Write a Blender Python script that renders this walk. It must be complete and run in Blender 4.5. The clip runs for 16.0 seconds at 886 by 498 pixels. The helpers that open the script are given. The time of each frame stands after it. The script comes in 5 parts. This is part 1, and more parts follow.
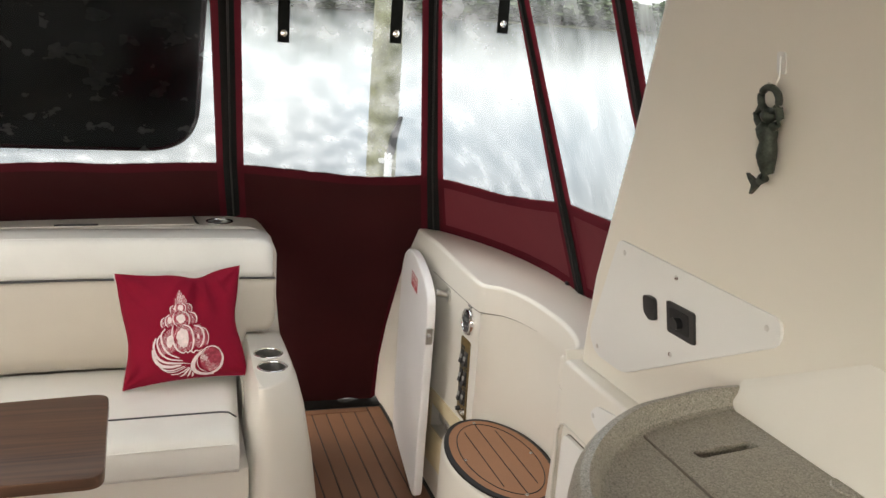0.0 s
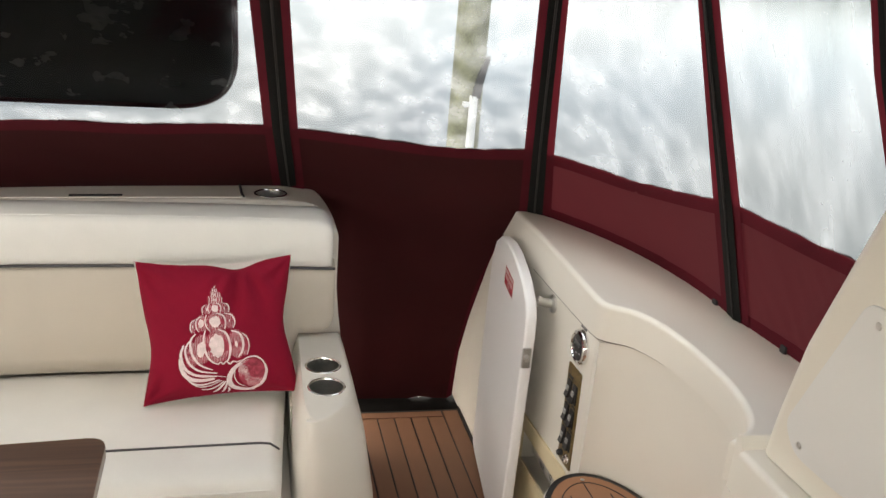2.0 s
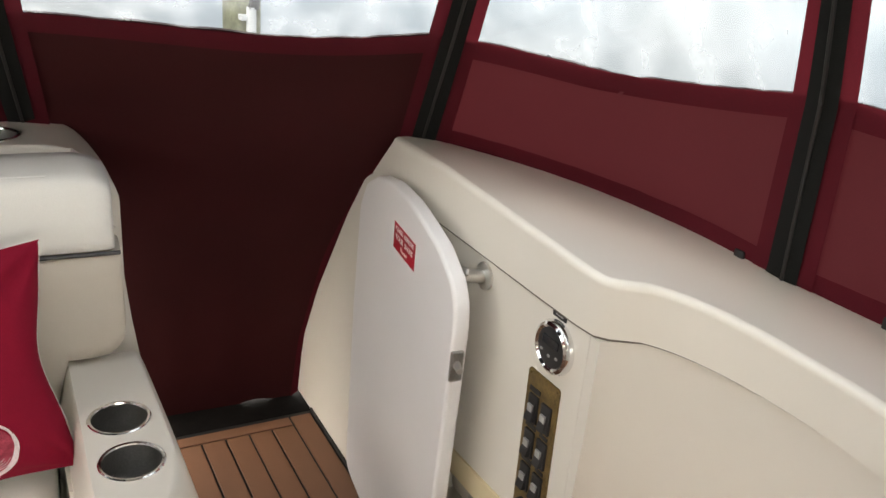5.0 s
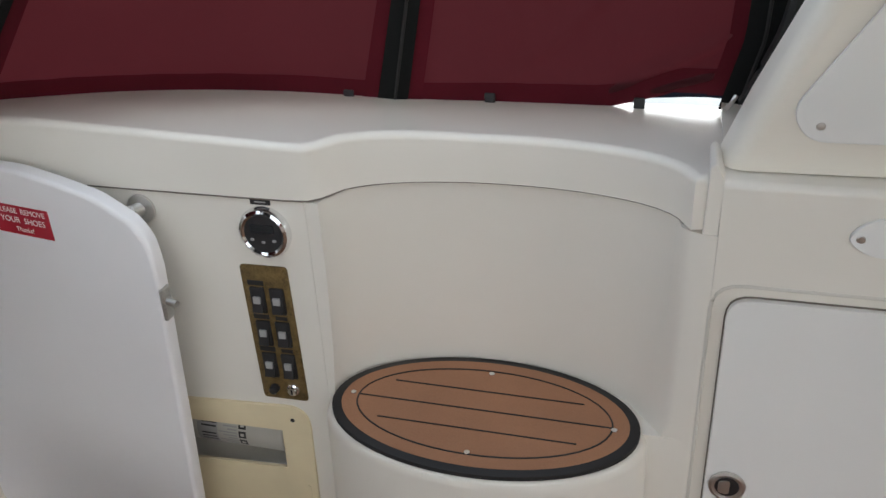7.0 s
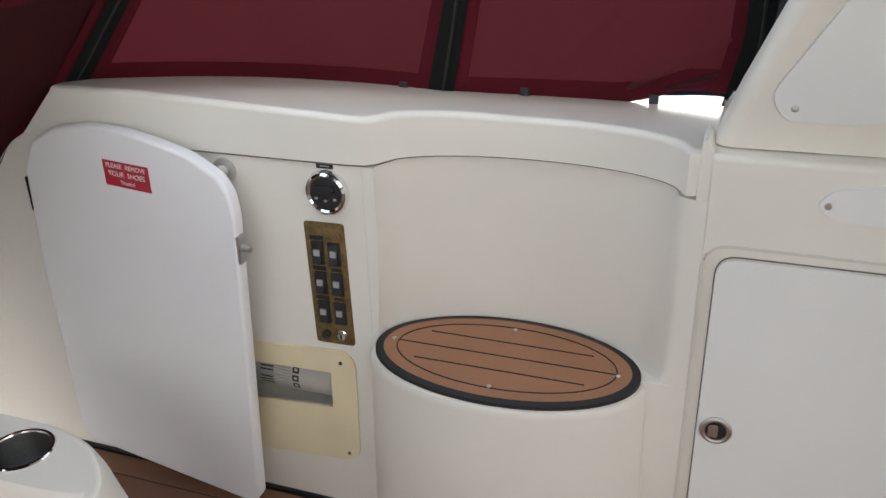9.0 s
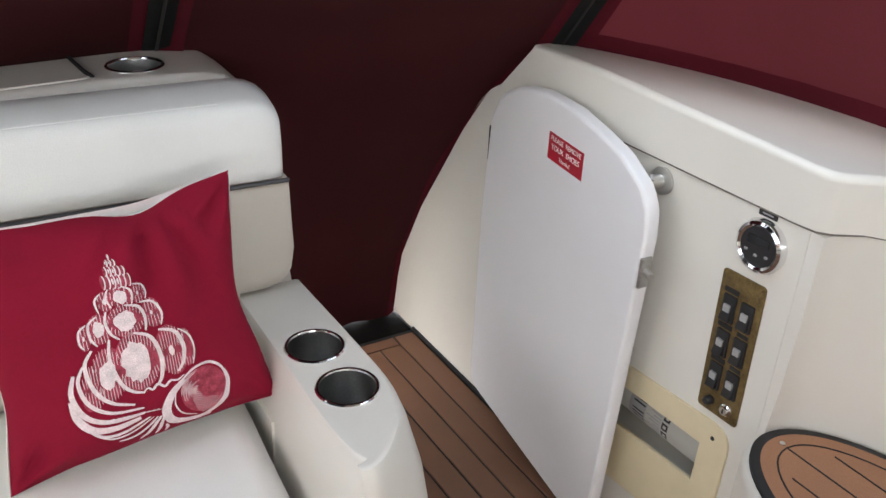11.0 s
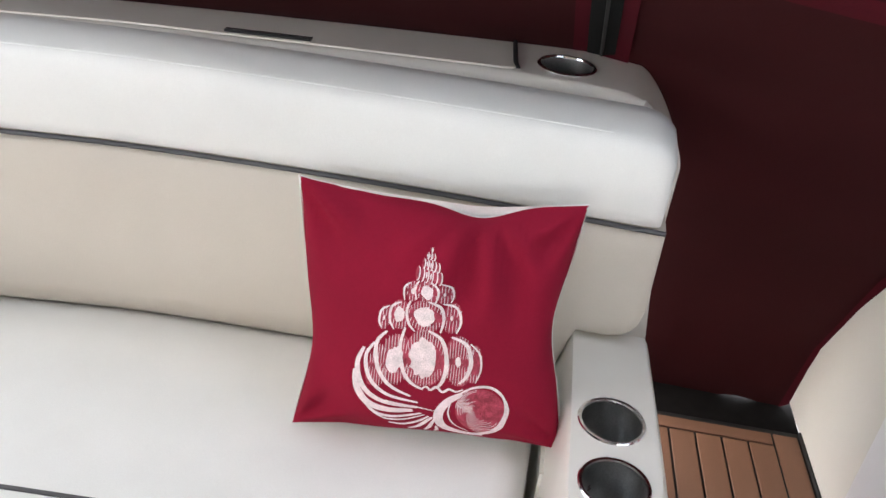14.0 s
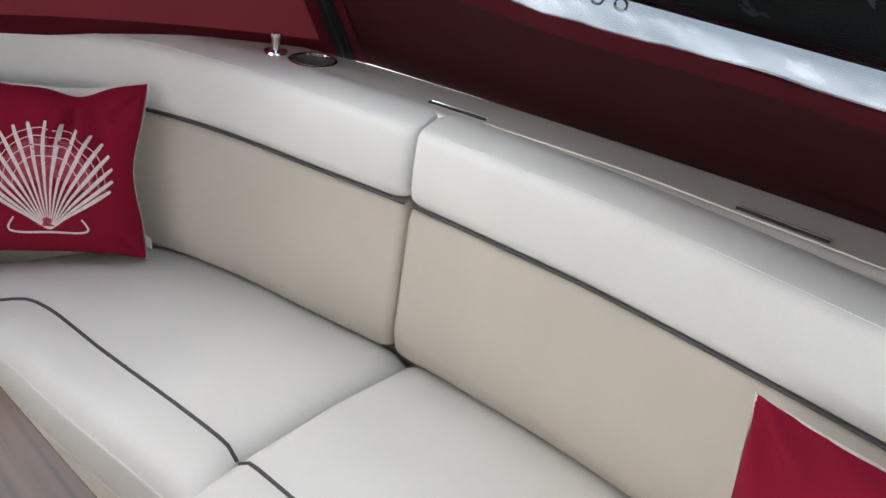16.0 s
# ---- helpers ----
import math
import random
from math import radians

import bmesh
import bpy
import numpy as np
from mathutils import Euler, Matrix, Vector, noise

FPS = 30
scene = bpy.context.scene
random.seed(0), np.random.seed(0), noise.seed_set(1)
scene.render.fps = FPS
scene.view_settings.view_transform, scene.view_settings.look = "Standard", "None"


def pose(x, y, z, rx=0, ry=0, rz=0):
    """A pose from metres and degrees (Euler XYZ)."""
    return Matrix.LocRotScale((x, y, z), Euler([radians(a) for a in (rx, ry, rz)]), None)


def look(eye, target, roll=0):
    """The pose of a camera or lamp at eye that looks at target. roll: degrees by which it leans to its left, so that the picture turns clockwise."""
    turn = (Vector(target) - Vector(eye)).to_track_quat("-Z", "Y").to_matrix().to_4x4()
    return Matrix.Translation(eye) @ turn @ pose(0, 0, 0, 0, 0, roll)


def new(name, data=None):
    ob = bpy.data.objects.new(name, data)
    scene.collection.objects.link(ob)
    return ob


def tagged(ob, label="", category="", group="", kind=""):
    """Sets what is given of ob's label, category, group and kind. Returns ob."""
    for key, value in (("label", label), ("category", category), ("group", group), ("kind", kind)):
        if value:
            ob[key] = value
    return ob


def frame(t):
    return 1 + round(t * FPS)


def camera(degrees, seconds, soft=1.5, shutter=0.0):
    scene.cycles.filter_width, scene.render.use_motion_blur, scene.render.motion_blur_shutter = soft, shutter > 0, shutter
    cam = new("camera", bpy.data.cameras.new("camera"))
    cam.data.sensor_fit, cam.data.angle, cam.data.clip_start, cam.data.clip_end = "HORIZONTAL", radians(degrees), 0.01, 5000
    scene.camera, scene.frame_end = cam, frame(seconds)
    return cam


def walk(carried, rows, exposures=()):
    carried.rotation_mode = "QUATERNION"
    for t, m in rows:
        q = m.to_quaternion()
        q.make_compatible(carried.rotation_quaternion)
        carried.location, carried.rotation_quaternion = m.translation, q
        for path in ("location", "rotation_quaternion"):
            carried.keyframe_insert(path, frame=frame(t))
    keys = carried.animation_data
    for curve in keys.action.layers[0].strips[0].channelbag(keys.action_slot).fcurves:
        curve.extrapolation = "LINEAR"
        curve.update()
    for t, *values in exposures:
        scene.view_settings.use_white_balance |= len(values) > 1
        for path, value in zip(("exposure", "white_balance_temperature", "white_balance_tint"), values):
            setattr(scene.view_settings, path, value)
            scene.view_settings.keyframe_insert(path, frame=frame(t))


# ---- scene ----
cam = camera(55.0, 16.0, soft=1.5)
PATH = [
    (0.0, (0.1474, 0.1725, 1.69), (0.7662, 2.0143, 1.216), 3.9),
    (0.5, (0.2097, 0.32, 1.695), (0.9026, 2.146, 1.267), 3.6),
    (0.7, (0.2375, 0.3833, 1.701), (0.917, 2.2132, 1.264), 3.8),
    (1.0, (0.2559, 0.4671, 1.687), (0.8623, 2.3157, 1.224), 4.0),
    (1.5, (0.2754, 0.6487, 1.668), (0.7423, 2.5096, 1.106), 4.2),
    (2.0, (0.281, 0.8589, 1.674), (0.7253, 2.7048, 1.046), 4.8),
    (2.2, (0.2925, 0.9357, 1.679), (0.7224, 2.7774, 1.027), 4.7),
    (2.5, (0.2983, 1.0115, 1.669), (0.6837, 2.8569, 1.002), 4.8),
    (3.0, (0.3536, 1.1861, 1.667), (0.5799, 3.031, 0.927), 4.3),
    (5.5, (0.3319, 1.8909, 1.399), (1.5819, 3.2323, 0.599), 1.8),
    (6.0, (0.2412, 2.0025, 1.41), (1.7435, 2.9524, 0.492), -1.9),
    (6.2, (0.2249, 1.999, 1.397), (1.7647, 2.8688, 0.463), -2.5),
    (6.5, (0.1772, 2.0028, 1.395), (1.7781, 2.7614, 0.467), -3.2),
    (7.0, (-0.0277, 2.0513, 1.406), (1.6689, 2.5598, 0.478), -2.8),
    (7.5, (-0.177, 2.0055, 1.409), (1.5487, 2.4573, 0.504), -0.5),
    (8.0, (-0.262, 1.9635, 1.41), (1.4755, 2.4728, 0.56), -1.1),
    (8.5, (-0.2904, 1.9474, 1.389), (1.4444, 2.5068, 0.568), -1.7),
    (9.0, (-0.2861, 1.9532, 1.385), (1.4188, 2.5728, 0.543), -1.5),
    (9.5, (-0.2422, 1.9967, 1.392), (1.3502, 2.833, 0.518), -0.8),
    (10.0, (-0.1325, 2.0135, 1.381), (1.2305, 3.1912, 0.512), 1.4),
    (10.2, (-0.0581, 1.9783, 1.402), (1.1899, 3.2597, 0.508), 1.6),
    (12.5, (0.0911, 1.9261, 1.358), (0.698, 3.5952, 0.44), 4.3),
    (13.0, (0.1712, 1.9293, 1.403), (0.5558, 3.6374, 0.438), 3.3),
    (13.5, (0.2316, 2.0285, 1.41), (0.4548, 3.756, 0.427), 5.7),
    (14.0, (0.2803, 2.0733, 1.427), (0.1517, 3.7759, 0.385), 7.0),
    (14.5, (0.3971, 2.0576, 1.417), (-0.0608, 3.6779, 0.337), 7.0),
    (15.0, (0.4549, 2.0895, 1.457), (-0.32, 3.6035, 0.405), 7.0),
    (15.5, (0.378, 2.164, 1.469), (-0.6327, 3.5833, 0.486), 7.0),
    (16.0, (0.2743, 2.2121, 1.468), (-0.9223, 3.516, 0.537), 7.3),
]
walk(cam, [(t, look(eye, target, roll)) for t, eye, target, roll in PATH], [(0.0, 2.95, 8050, 11), (3.0, 2.92, 8150, 12), (5.5, 2.95, 7900, 11), (7.0, 2.58, 6900, 10), (9.0, 2.8, 6950, 11), (12.5, 3.15, 6900, 12), (14.5, 3.25, 6900, 13), (16.0, 2.9, 6950, 12)])

# ---- world and light: bright overcast day over a creek ----
world = bpy.data.worlds.new("sky")
scene.world = world
world.use_nodes = True
wn = world.node_tree.nodes
sky = wn.new("ShaderNodeTexSky")
sky.sky_type = "NISHITA"
sky.sun_disc = False
sky.sun_elevation = radians(42)
sky.sun_rotation = radians(250)
sky.air_density, sky.dust_density, sky.ozone_density = 1.0, 2.0, 1.0
wn["Background"].inputs["Strength"].default_value = 0.15
# a broken bright cloud sheet veils most of the blue
cloud = wn.new("ShaderNodeMix")
cloud.data_type = "RGBA"
sky_co = wn.new("ShaderNodeTexCoord")
sky_map = wn.new("ShaderNodeMapping")
sky_map.inputs["Scale"].default_value = (1.0, 1.0, 2.2)
sky_noise = wn.new("ShaderNodeTexNoise")
sky_noise.inputs["Scale"].default_value, sky_noise.inputs["Detail"].default_value = 3.2, 7
sky_cover = wn.new("ShaderNodeMapRange")
sky_cover.inputs["From Min"].default_value, sky_cover.inputs["From Max"].default_value = 0.38, 0.62
sky_cover.inputs["To Min"].default_value, sky_cover.inputs["To Max"].default_value = 0.42, 0.95
world.node_tree.links.new(sky_co.outputs["Generated"], sky_map.inputs["Vector"])
world.node_tree.links.new(sky_map.outputs[0], sky_noise.inputs["Vector"])
world.node_tree.links.new(sky_noise.outputs["Fac"], sky_cover.inputs["Value"])
world.node_tree.links.new(sky_cover.outputs[0], cloud.inputs[0])
for socket in cloud.inputs:
    if socket.type == "RGBA" and socket.name == "A":
        world.node_tree.links.new(sky.outputs["Color"], socket)
    if socket.type == "RGBA" and socket.name == "B":
        socket.default_value = (6.3, 6.5, 6.7, 1)
for socket in cloud.outputs:
    if socket.type == "RGBA":
        world.node_tree.links.new(socket, wn["Background"].inputs["Color"])
sun = new("sun", bpy.data.lights.new("sun", "SUN"))
sun.data.energy, sun.data.angle, sun.data.color = 0.65, radians(80), (1.0, 0.98, 0.96)
sun.matrix_world = look((-8, -2.5, 7.5), (0, 0, 0))


# ---- materials ----
def material(name, color, rough=0.5, metal=0.0, vary=0.08, scale=6.0, fine=0.0, fine_scale=400.0, coat=0.0, bump=0.0, bump_scale=40.0):
    m = bpy.data.materials.new(name)
    m.use_nodes = True
    nt = m.node_tree
    b = nt.nodes["Principled BSDF"]
    co = nt.nodes.new("ShaderNodeTexCoord")
    n1 = nt.nodes.new("ShaderNodeTexNoise")
    n1.inputs["Scale"].default_value, n1.inputs["Detail"].default_value = scale, 6
    nt.links.new(co.outputs["Object"], n1.inputs["Vector"])
    n2 = nt.nodes.new("ShaderNodeTexNoise")
    n2.inputs["Scale"].default_value, n2.inputs["Detail"].default_value = fine_scale, 2
    nt.links.new(co.outputs["Object"], n2.inputs["Vector"])
    r1 = nt.nodes.new("ShaderNodeMapRange")
    r1.inputs["From Min"].default_value, r1.inputs["From Max"].default_value = 0.3, 0.7
    r1.inputs["To Min"].default_value, r1.inputs["To Max"].default_value = 1 - vary, 1 + vary
    nt.links.new(n1.outputs["Fac"], r1.inputs["Value"])
    r2 = nt.nodes.new("ShaderNodeMapRange")
    r2.inputs["From Min"].default_value, r2.inputs["From Max"].default_value = 0.3, 0.7
    r2.inputs["To Min"].default_value, r2.inputs["To Max"].default_value = 1 - fine, 1 + fine
    nt.links.new(n2.outputs["Fac"], r2.inputs["Value"])
    mul = nt.nodes.new("ShaderNodeMath")
    mul.operation = "MULTIPLY"
    nt.links.new(r1.outputs[0], mul.inputs[0])
    nt.links.new(r2.outputs[0], mul.inputs[1])
    mix = nt.nodes.new("ShaderNodeVectorMath")
    mix.operation = "SCALE"
    mix.inputs[0].default_value = color
    nt.links.new(mul.outputs[0], mix.inputs["Scale"])
    nt.links.new(mix.outputs[0], b.inputs["Base Color"])
    b.inputs["Metallic"].default_value = metal
    rr = nt.nodes.new("ShaderNodeMapRange")
    rr.inputs["To Min"].default_value, rr.inputs["To Max"].default_value = max(0.03, rough - 0.08), min(1, rough + 0.08)
    nt.links.new(n1.outputs["Fac"], rr.inputs["Value"])
    nt.links.new(rr.outputs[0], b.inputs["Roughness"])
    b.inputs["Coat Weight"].default_value = coat
    if rough > 0.8:
        b.inputs["Specular IOR Level"].default_value = 0.15
    b.inputs["Coat Roughness"].default_value = 0.12
    if bump:
        n3 = nt.nodes.new("ShaderNodeTexNoise")
        n3.inputs["Scale"].default_value, n3.inputs["Detail"].default_value = bump_scale, 4
        nt.links.new(co.outputs["Object"], n3.inputs["Vector"])
        bp = nt.nodes.new("ShaderNodeBump")
        bp.inputs["Strength"].default_value, bp.inputs["Distance"].default_value = bump, 0.002
        nt.links.new(n3.outputs["Fac"], bp.inputs["Height"])
        nt.links.new(bp.outputs[0], b.inputs["Normal"])
    return m


def fabric(name, color, through_color, share, weave=900.0):
    """Woven canvas that lets some daylight through."""
    m = material(name, color, 0.85, vary=0.14, scale=5, fine=0.25, fine_scale=weave, bump=0.35, bump_scale=14)
    nt = m.node_tree
    b = nt.nodes["Principled BSDF"]
    b.inputs["Specular IOR Level"].default_value = 0.12
    tr = nt.nodes.new("ShaderNodeBsdfTranslucent")
    tr.inputs["Color"].default_value = (*through_color, 1)
    mx = nt.nodes.new("ShaderNodeMixShader")
    mx.inputs[0].default_value = share
    nt.links.new(b.outputs[0], mx.inputs[1])
    nt.links.new(tr.outputs[0], mx.inputs[2])
    nt.links.new(mx.outputs[0], nt.nodes["Material Output"].inputs["Surface"])
    return m


GEL = material("gelcoat", (0.74, 0.71, 0.65), 0.32, vary=0.025, scale=3, coat=0.25, bump=0.03, bump_scale=5)
GEL_DULL = material("gelcoat_molded", (0.75, 0.71, 0.635), 0.42, vary=0.03, scale=2.5, bump=0.05, bump_scale=300)
WHITE = material("white_plastic", (0.74, 0.74, 0.725), 0.38, vary=0.02, scale=4, bump=0.04, bump_scale=250)
DOORMAT = material("white_door", (0.80, 0.79, 0.80), 0.4, vary=0.02, scale=4, bump=0.05, bump_scale=200)
# gelcoat taken darker, so the recess carries its shade in the colour
RECESS = material("shaded_recess", (0.60, 0.58, 0.53), 0.45, vary=0.03, scale=3, bump=0.05, bump_scale=300)
CREAM = material("aged_cream_plastic", (0.72, 0.62, 0.42), 0.45, vary=0.06, scale=9, bump=0.05, bump_scale=150)
VINYL = material("white_vinyl", (0.78, 0.78, 0.75), 0.42, vary=0.03, scale=6, fine=0.03, fine_scale=700, bump=0.25, bump_scale=500)
TAUPE = material("taupe_vinyl", (0.56, 0.51, 0.44), 0.5, vary=0.03, scale=6, fine=0.03, fine_scale=700, bump=0.25, bump_scale=500)
PIPING = material("dark_piping", (0.055, 0.055, 0.06), 0.5, vary=0.1)
SEAM = material("seam_shadow", (0.16, 0.14, 0.12), 0.7, vary=0.1)
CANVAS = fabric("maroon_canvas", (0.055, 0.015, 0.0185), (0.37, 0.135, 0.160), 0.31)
# darker, denser copy of the canvas; the shade at the stern is in its colour
CANVAS_SHADED = fabric("shaded_maroon_canvas", (0.042, 0.0088, 0.0102), (0.28, 0.045, 0.055), 0.05)
HEM = fabric("maroon_hem", (0.085, 0.008, 0.015), (0.35, 0.04, 0.06), 0.06)
ROOF = material("unseen_top_cream", (0.66, 0.64, 0.59), 0.7, vary=0.03, bump=0.1, bump_scale=200)
ZIP = material("black_zipper", (0.008, 0.009, 0.009), 0.85, vary=0.2, scale=60, bump=0.5, bump_scale=600)
SHADE = material("grey_mesh_shade", (0.030, 0.028, 0.027), 0.8, vary=0.12, scale=5, fine=0.3, fine_scale=900, bump=0.2, bump_scale=12)
BLACK = material("black_plastic", (0.014, 0.014, 0.016), 0.4, vary=0.1, bump=0.1, bump_scale=300)
SILL_BLACK = material("matt_black_sill", (0.007, 0.006, 0.006), 1.0, vary=0.3, scale=30)
SILL_BLACK.node_tree.nodes["Principled BSDF"].inputs["Specular IOR Level"].default_value = 0.1
RUBBER = material("black_rubber", (0.01, 0.01, 0.011), 0.6, vary=0.2)
STEEL = material("stainless_steel", (0.66, 0.65, 0.63), 0.3, metal=1.0, vary=0.05, scale=30)
# steel taken darker, with the shade inside the cups in its colour
CUPSTEEL = material("shaded_brushed_steel", (0.46, 0.46, 0.45), 0.30, metal=1.0, vary=0.12, scale=25, fine=0.1, fine_scale=300)
CHROME = material("chrome", (0.82, 0.82, 0.82), 0.08, metal=1.0, vary=0.03)
BRASS = material("tarnished_brass", (0.17, 0.115, 0.045), 0.5, metal=0.45, vary=0.35, scale=60, fine=0.2, fine_scale=300)
BRONZE = material("green_bronze", (0.035, 0.045, 0.036), 0.5, metal=0.3, vary=0.5, scale=60, fine=0.3, fine_scale=250, bump=0.4, bump_scale=120)
RED = material("red_cotton", (0.25, 0.008, 0.028), 0.9, vary=0.06, scale=9, fine=0.12, fine_scale=1100, bump=0.4, bump_scale=22)
PRINT = material("white_print", (0.80, 0.67, 0.68), 0.9, vary=0.12, scale=70, fine=0.15, fine_scale=500)
PINK = material("half_tone_print", (0.37, 0.055, 0.085), 0.9, vary=0.35, scale=90, fine=0.3, fine_scale=500)
BACKCLOTH = material("white_cotton", (0.78, 0.76, 0.74), 0.9, vary=0.04, fine=0.08, fine_scale=900, bump=0.3, bump_scale=40)
STICKER = material("red_sticker", (0.42, 0.012, 0.03), 0.35, vary=0.04)
STICKER_WHITE = material("sticker_lettering", (0.8, 0.78, 0.76), 0.4, vary=0.02)
GREYPRINT = material("grey_lettering", (0.33, 0.33, 0.33), 0.5, vary=0.05)
EXT = material("grey_bottle_paint", (0.46, 0.45, 0.41), 0.35, vary=0.05, scale=20)
SCREEN = material("dark_screen", (0.012, 0.014, 0.018), 0.15, vary=0.05)
NAVY = material("navy_canvas", (0.008, 0.012, 0.03), 0.85, vary=0.2)
CAVITY = material("dark_locker_back", (0.10, 0.09, 0.075), 0.8, vary=0.3)
HULL = material("white_hull", (0.72, 0.72, 0.72), 0.35, vary=0.03)
PILING = material("weathered_piling", (0.20, 0.20, 0.12), 0.9, vary=0.35, scale=6, fine=0.3, fine_scale=60, bump=1.0, bump_scale=18)
BARK = material("bark", (0.10, 0.08, 0.06), 0.9, vary=0.3)
LEAF = material("leaves", (0.085, 0.12, 0.05), 0.7, vary=0.35, scale=0.6, fine=0.3, fine_scale=4)
BANK = material("muddy_bank", (0.07, 0.075, 0.04), 0.95, vary=0.4, scale=0.4, bump=0.5, bump_scale=1.0)


def teak_material(name, color):
    m = material(name, color, 0.62, vary=0.07, scale=8, fine=0.10, fine_scale=500, bump=0.3, bump_scale=260)
    nt = m.node_tree
    info = nt.nodes.new("ShaderNodeObjectInfo")
    r = nt.nodes.new("ShaderNodeMapRange")
    r.inputs["To Min"].default_value, r.inputs["To Max"].default_value = 0.92, 1.07
    nt.links.new(info.outputs["Random"], r.inputs["Value"])
    b = nt.nodes["Principled BSDF"]
    src = b.inputs["Base Color"].links[0].from_socket
    v = nt.nodes.new("ShaderNodeVectorMath")
    v.operation = "SCALE"
    nt.links.new(src, v.inputs[0])
    nt.links.new(r.outputs[0], v.inputs["Scale"])
    nt.links.new(v.outputs[0], b.inputs["Base Color"])
    return m


def wood_material():
    m = material("walnut_laminate", (0.085, 0.042, 0.026), 0.36, vary=0.15, scale=5, coat=0.2)
    nt = m.node_tree
    b = nt.nodes["Principled BSDF"]
    co = nt.nodes.new("ShaderNodeTexCoord")
    mp = nt.nodes.new("ShaderNodeMapping")
    mp.inputs["Scale"].default_value = (1.2, 30.0, 30.0)
    nt.links.new(co.outputs["Object"], mp.inputs["Vector"])
    no = nt.nodes.new("ShaderNodeTexNoise")
    no.inputs["Scale"].default_value, no.inputs["Detail"].default_value, no.inputs["Distortion"].default_value = 1.6, 7, 0.8
    nt.links.new(mp.outputs[0], no.inputs["Vector"])
    cr = nt.nodes.new("ShaderNodeValToRGB")
    cr.color_ramp.elements[0].position, cr.color_ramp.elements[0].color = 0.3, (0.035, 0.017, 0.011, 1)
    cr.color_ramp.elements[1].position, cr.color_ramp.elements[1].color = 0.72, (0.115, 0.06, 0.036, 1)
    nt.links.new(no.outputs["Fac"], cr.inputs["Fac"])
    nt.links.new(cr.outputs[0], b.inputs["Base Color"])
    return m


def stone_material():
    m = material("speckled_solid_surface", (0.30, 0.28, 0.24), 0.35, vary=0.05)
    nt = m.node_tree
    b = nt.nodes["Principled BSDF"]
    co = nt.nodes.new("ShaderNodeTexCoord")
    vo = nt.nodes.new("ShaderNodeTexVoronoi")
    vo.inputs["Scale"].default_value = 560
    nt.links.new(co.outputs["Object"], vo.inputs["Vector"])
    sp = nt.nodes.new("ShaderNodeSeparateColor")
    nt.links.new(vo.outputs["Color"], sp.inputs[0])
    cr = nt.nodes.new("ShaderNodeValToRGB")
    e = cr.color_ramp.elements
    e[0].position, e[0].color = 0.0, (0.13, 0.12, 0.10, 1)
    e[1].position, e[1].color = 1.0, (0.42, 0.395, 0.35, 1)
    e.new(0.25).color = (0.245, 0.228, 0.192, 1)
    e.new(0.8).color = (0.325, 0.305, 0.26, 1)
    nt.links.new(sp.outputs[0], cr.inputs["Fac"])
    nt.links.new(cr.outputs[0], b.inputs["Base Color"])
    return m


def clear_material():
    """Thin clear vinyl with haze, soft ripples and rain drops; a dark tint dims the view outdoors."""
    m = bpy.data.materials.new("dimmed_clear_vinyl")
    m.use_nodes = True
    nt = m.node_tree
    nt.nodes.remove(nt.nodes["Principled BSDF"])
    co = nt.nodes.new("ShaderNodeTexCoord")
    tp = nt.nodes.new("ShaderNodeBsdfTransparent")
    # tint lowers the brightness of the outdoors seen through the panes
    tp.inputs["Color"].default_value = (0.208, 0.238, 0.268, 1)
    gl = nt.nodes.new("ShaderNodeBsdfGlossy")
    gl.inputs["Roughness"].default_value = 0.06
    tl = nt.nodes.new("ShaderNodeBsdfTranslucent")
    tl.inputs["Color"].default_value = (0.66, 0.70, 0.75, 1)
    n = nt.nodes.new("ShaderNodeTexNoise")
    n.inputs["Scale"].default_value, n.inputs["Detail"].default_value = 5, 4
    mp = nt.nodes.new("ShaderNodeMapping")
    mp.inputs["Scale"].default_value = (3.0, 3.0, 0.45)
    nt.links.new(co.outputs["Object"], mp.inputs["Vector"])
    nt.links.new(mp.outputs[0], n.inputs["Vector"])
    haze = nt.nodes.new("ShaderNodeMapRange")
    haze.inputs["From Min"].default_value, haze.inputs["From Max"].default_value = 0.4, 0.75
    haze.inputs["To Min"].default_value, haze.inputs["To Max"].default_value = 0.02, 0.17
    nt.links.new(n.outputs["Fac"], haze.inputs["Value"])
    vo = nt.nodes.new("ShaderNodeTexVoronoi")
    vo.inputs["Scale"].default_value = 115
    nt.links.new(co.outputs["Object"], vo.inputs["Vector"])
    drop = nt.nodes.new("ShaderNodeMapRange")
    drop.inputs["From Min"].default_value, drop.inputs["From Max"].default_value = 0.16, 0.10
    drop.inputs["To Min"].default_value, drop.inputs["To Max"].default_value = 0.0, 0.2
    nt.links.new(vo.outputs["Distance"], drop.inputs["Value"])
    sp = nt.nodes.new("ShaderNodeSeparateColor")
    nt.links.new(vo.outputs["Color"], sp.inputs[0])
    keep = nt.nodes.new("ShaderNodeMath")
    keep.operation = "GREATER_THAN"
    # the drops hang thickest on the upper half of the panes
    part_z = nt.nodes.new("ShaderNodeSeparateXYZ")
    nt.links.new(co.outputs["Object"], part_z.inputs[0])
    few = nt.nodes.new("ShaderNodeMapRange")
    few.inputs["From Min"].default_value, few.inputs["From Max"].default_value = 1.55, 1.8
    few.inputs["To Min"].default_value, few.inputs["To Max"].default_value = 0.985, 0.35
    nt.links.new(part_z.outputs["Z"], few.inputs["Value"])
    nt.links.new(few.outputs[0], keep.inputs[1])
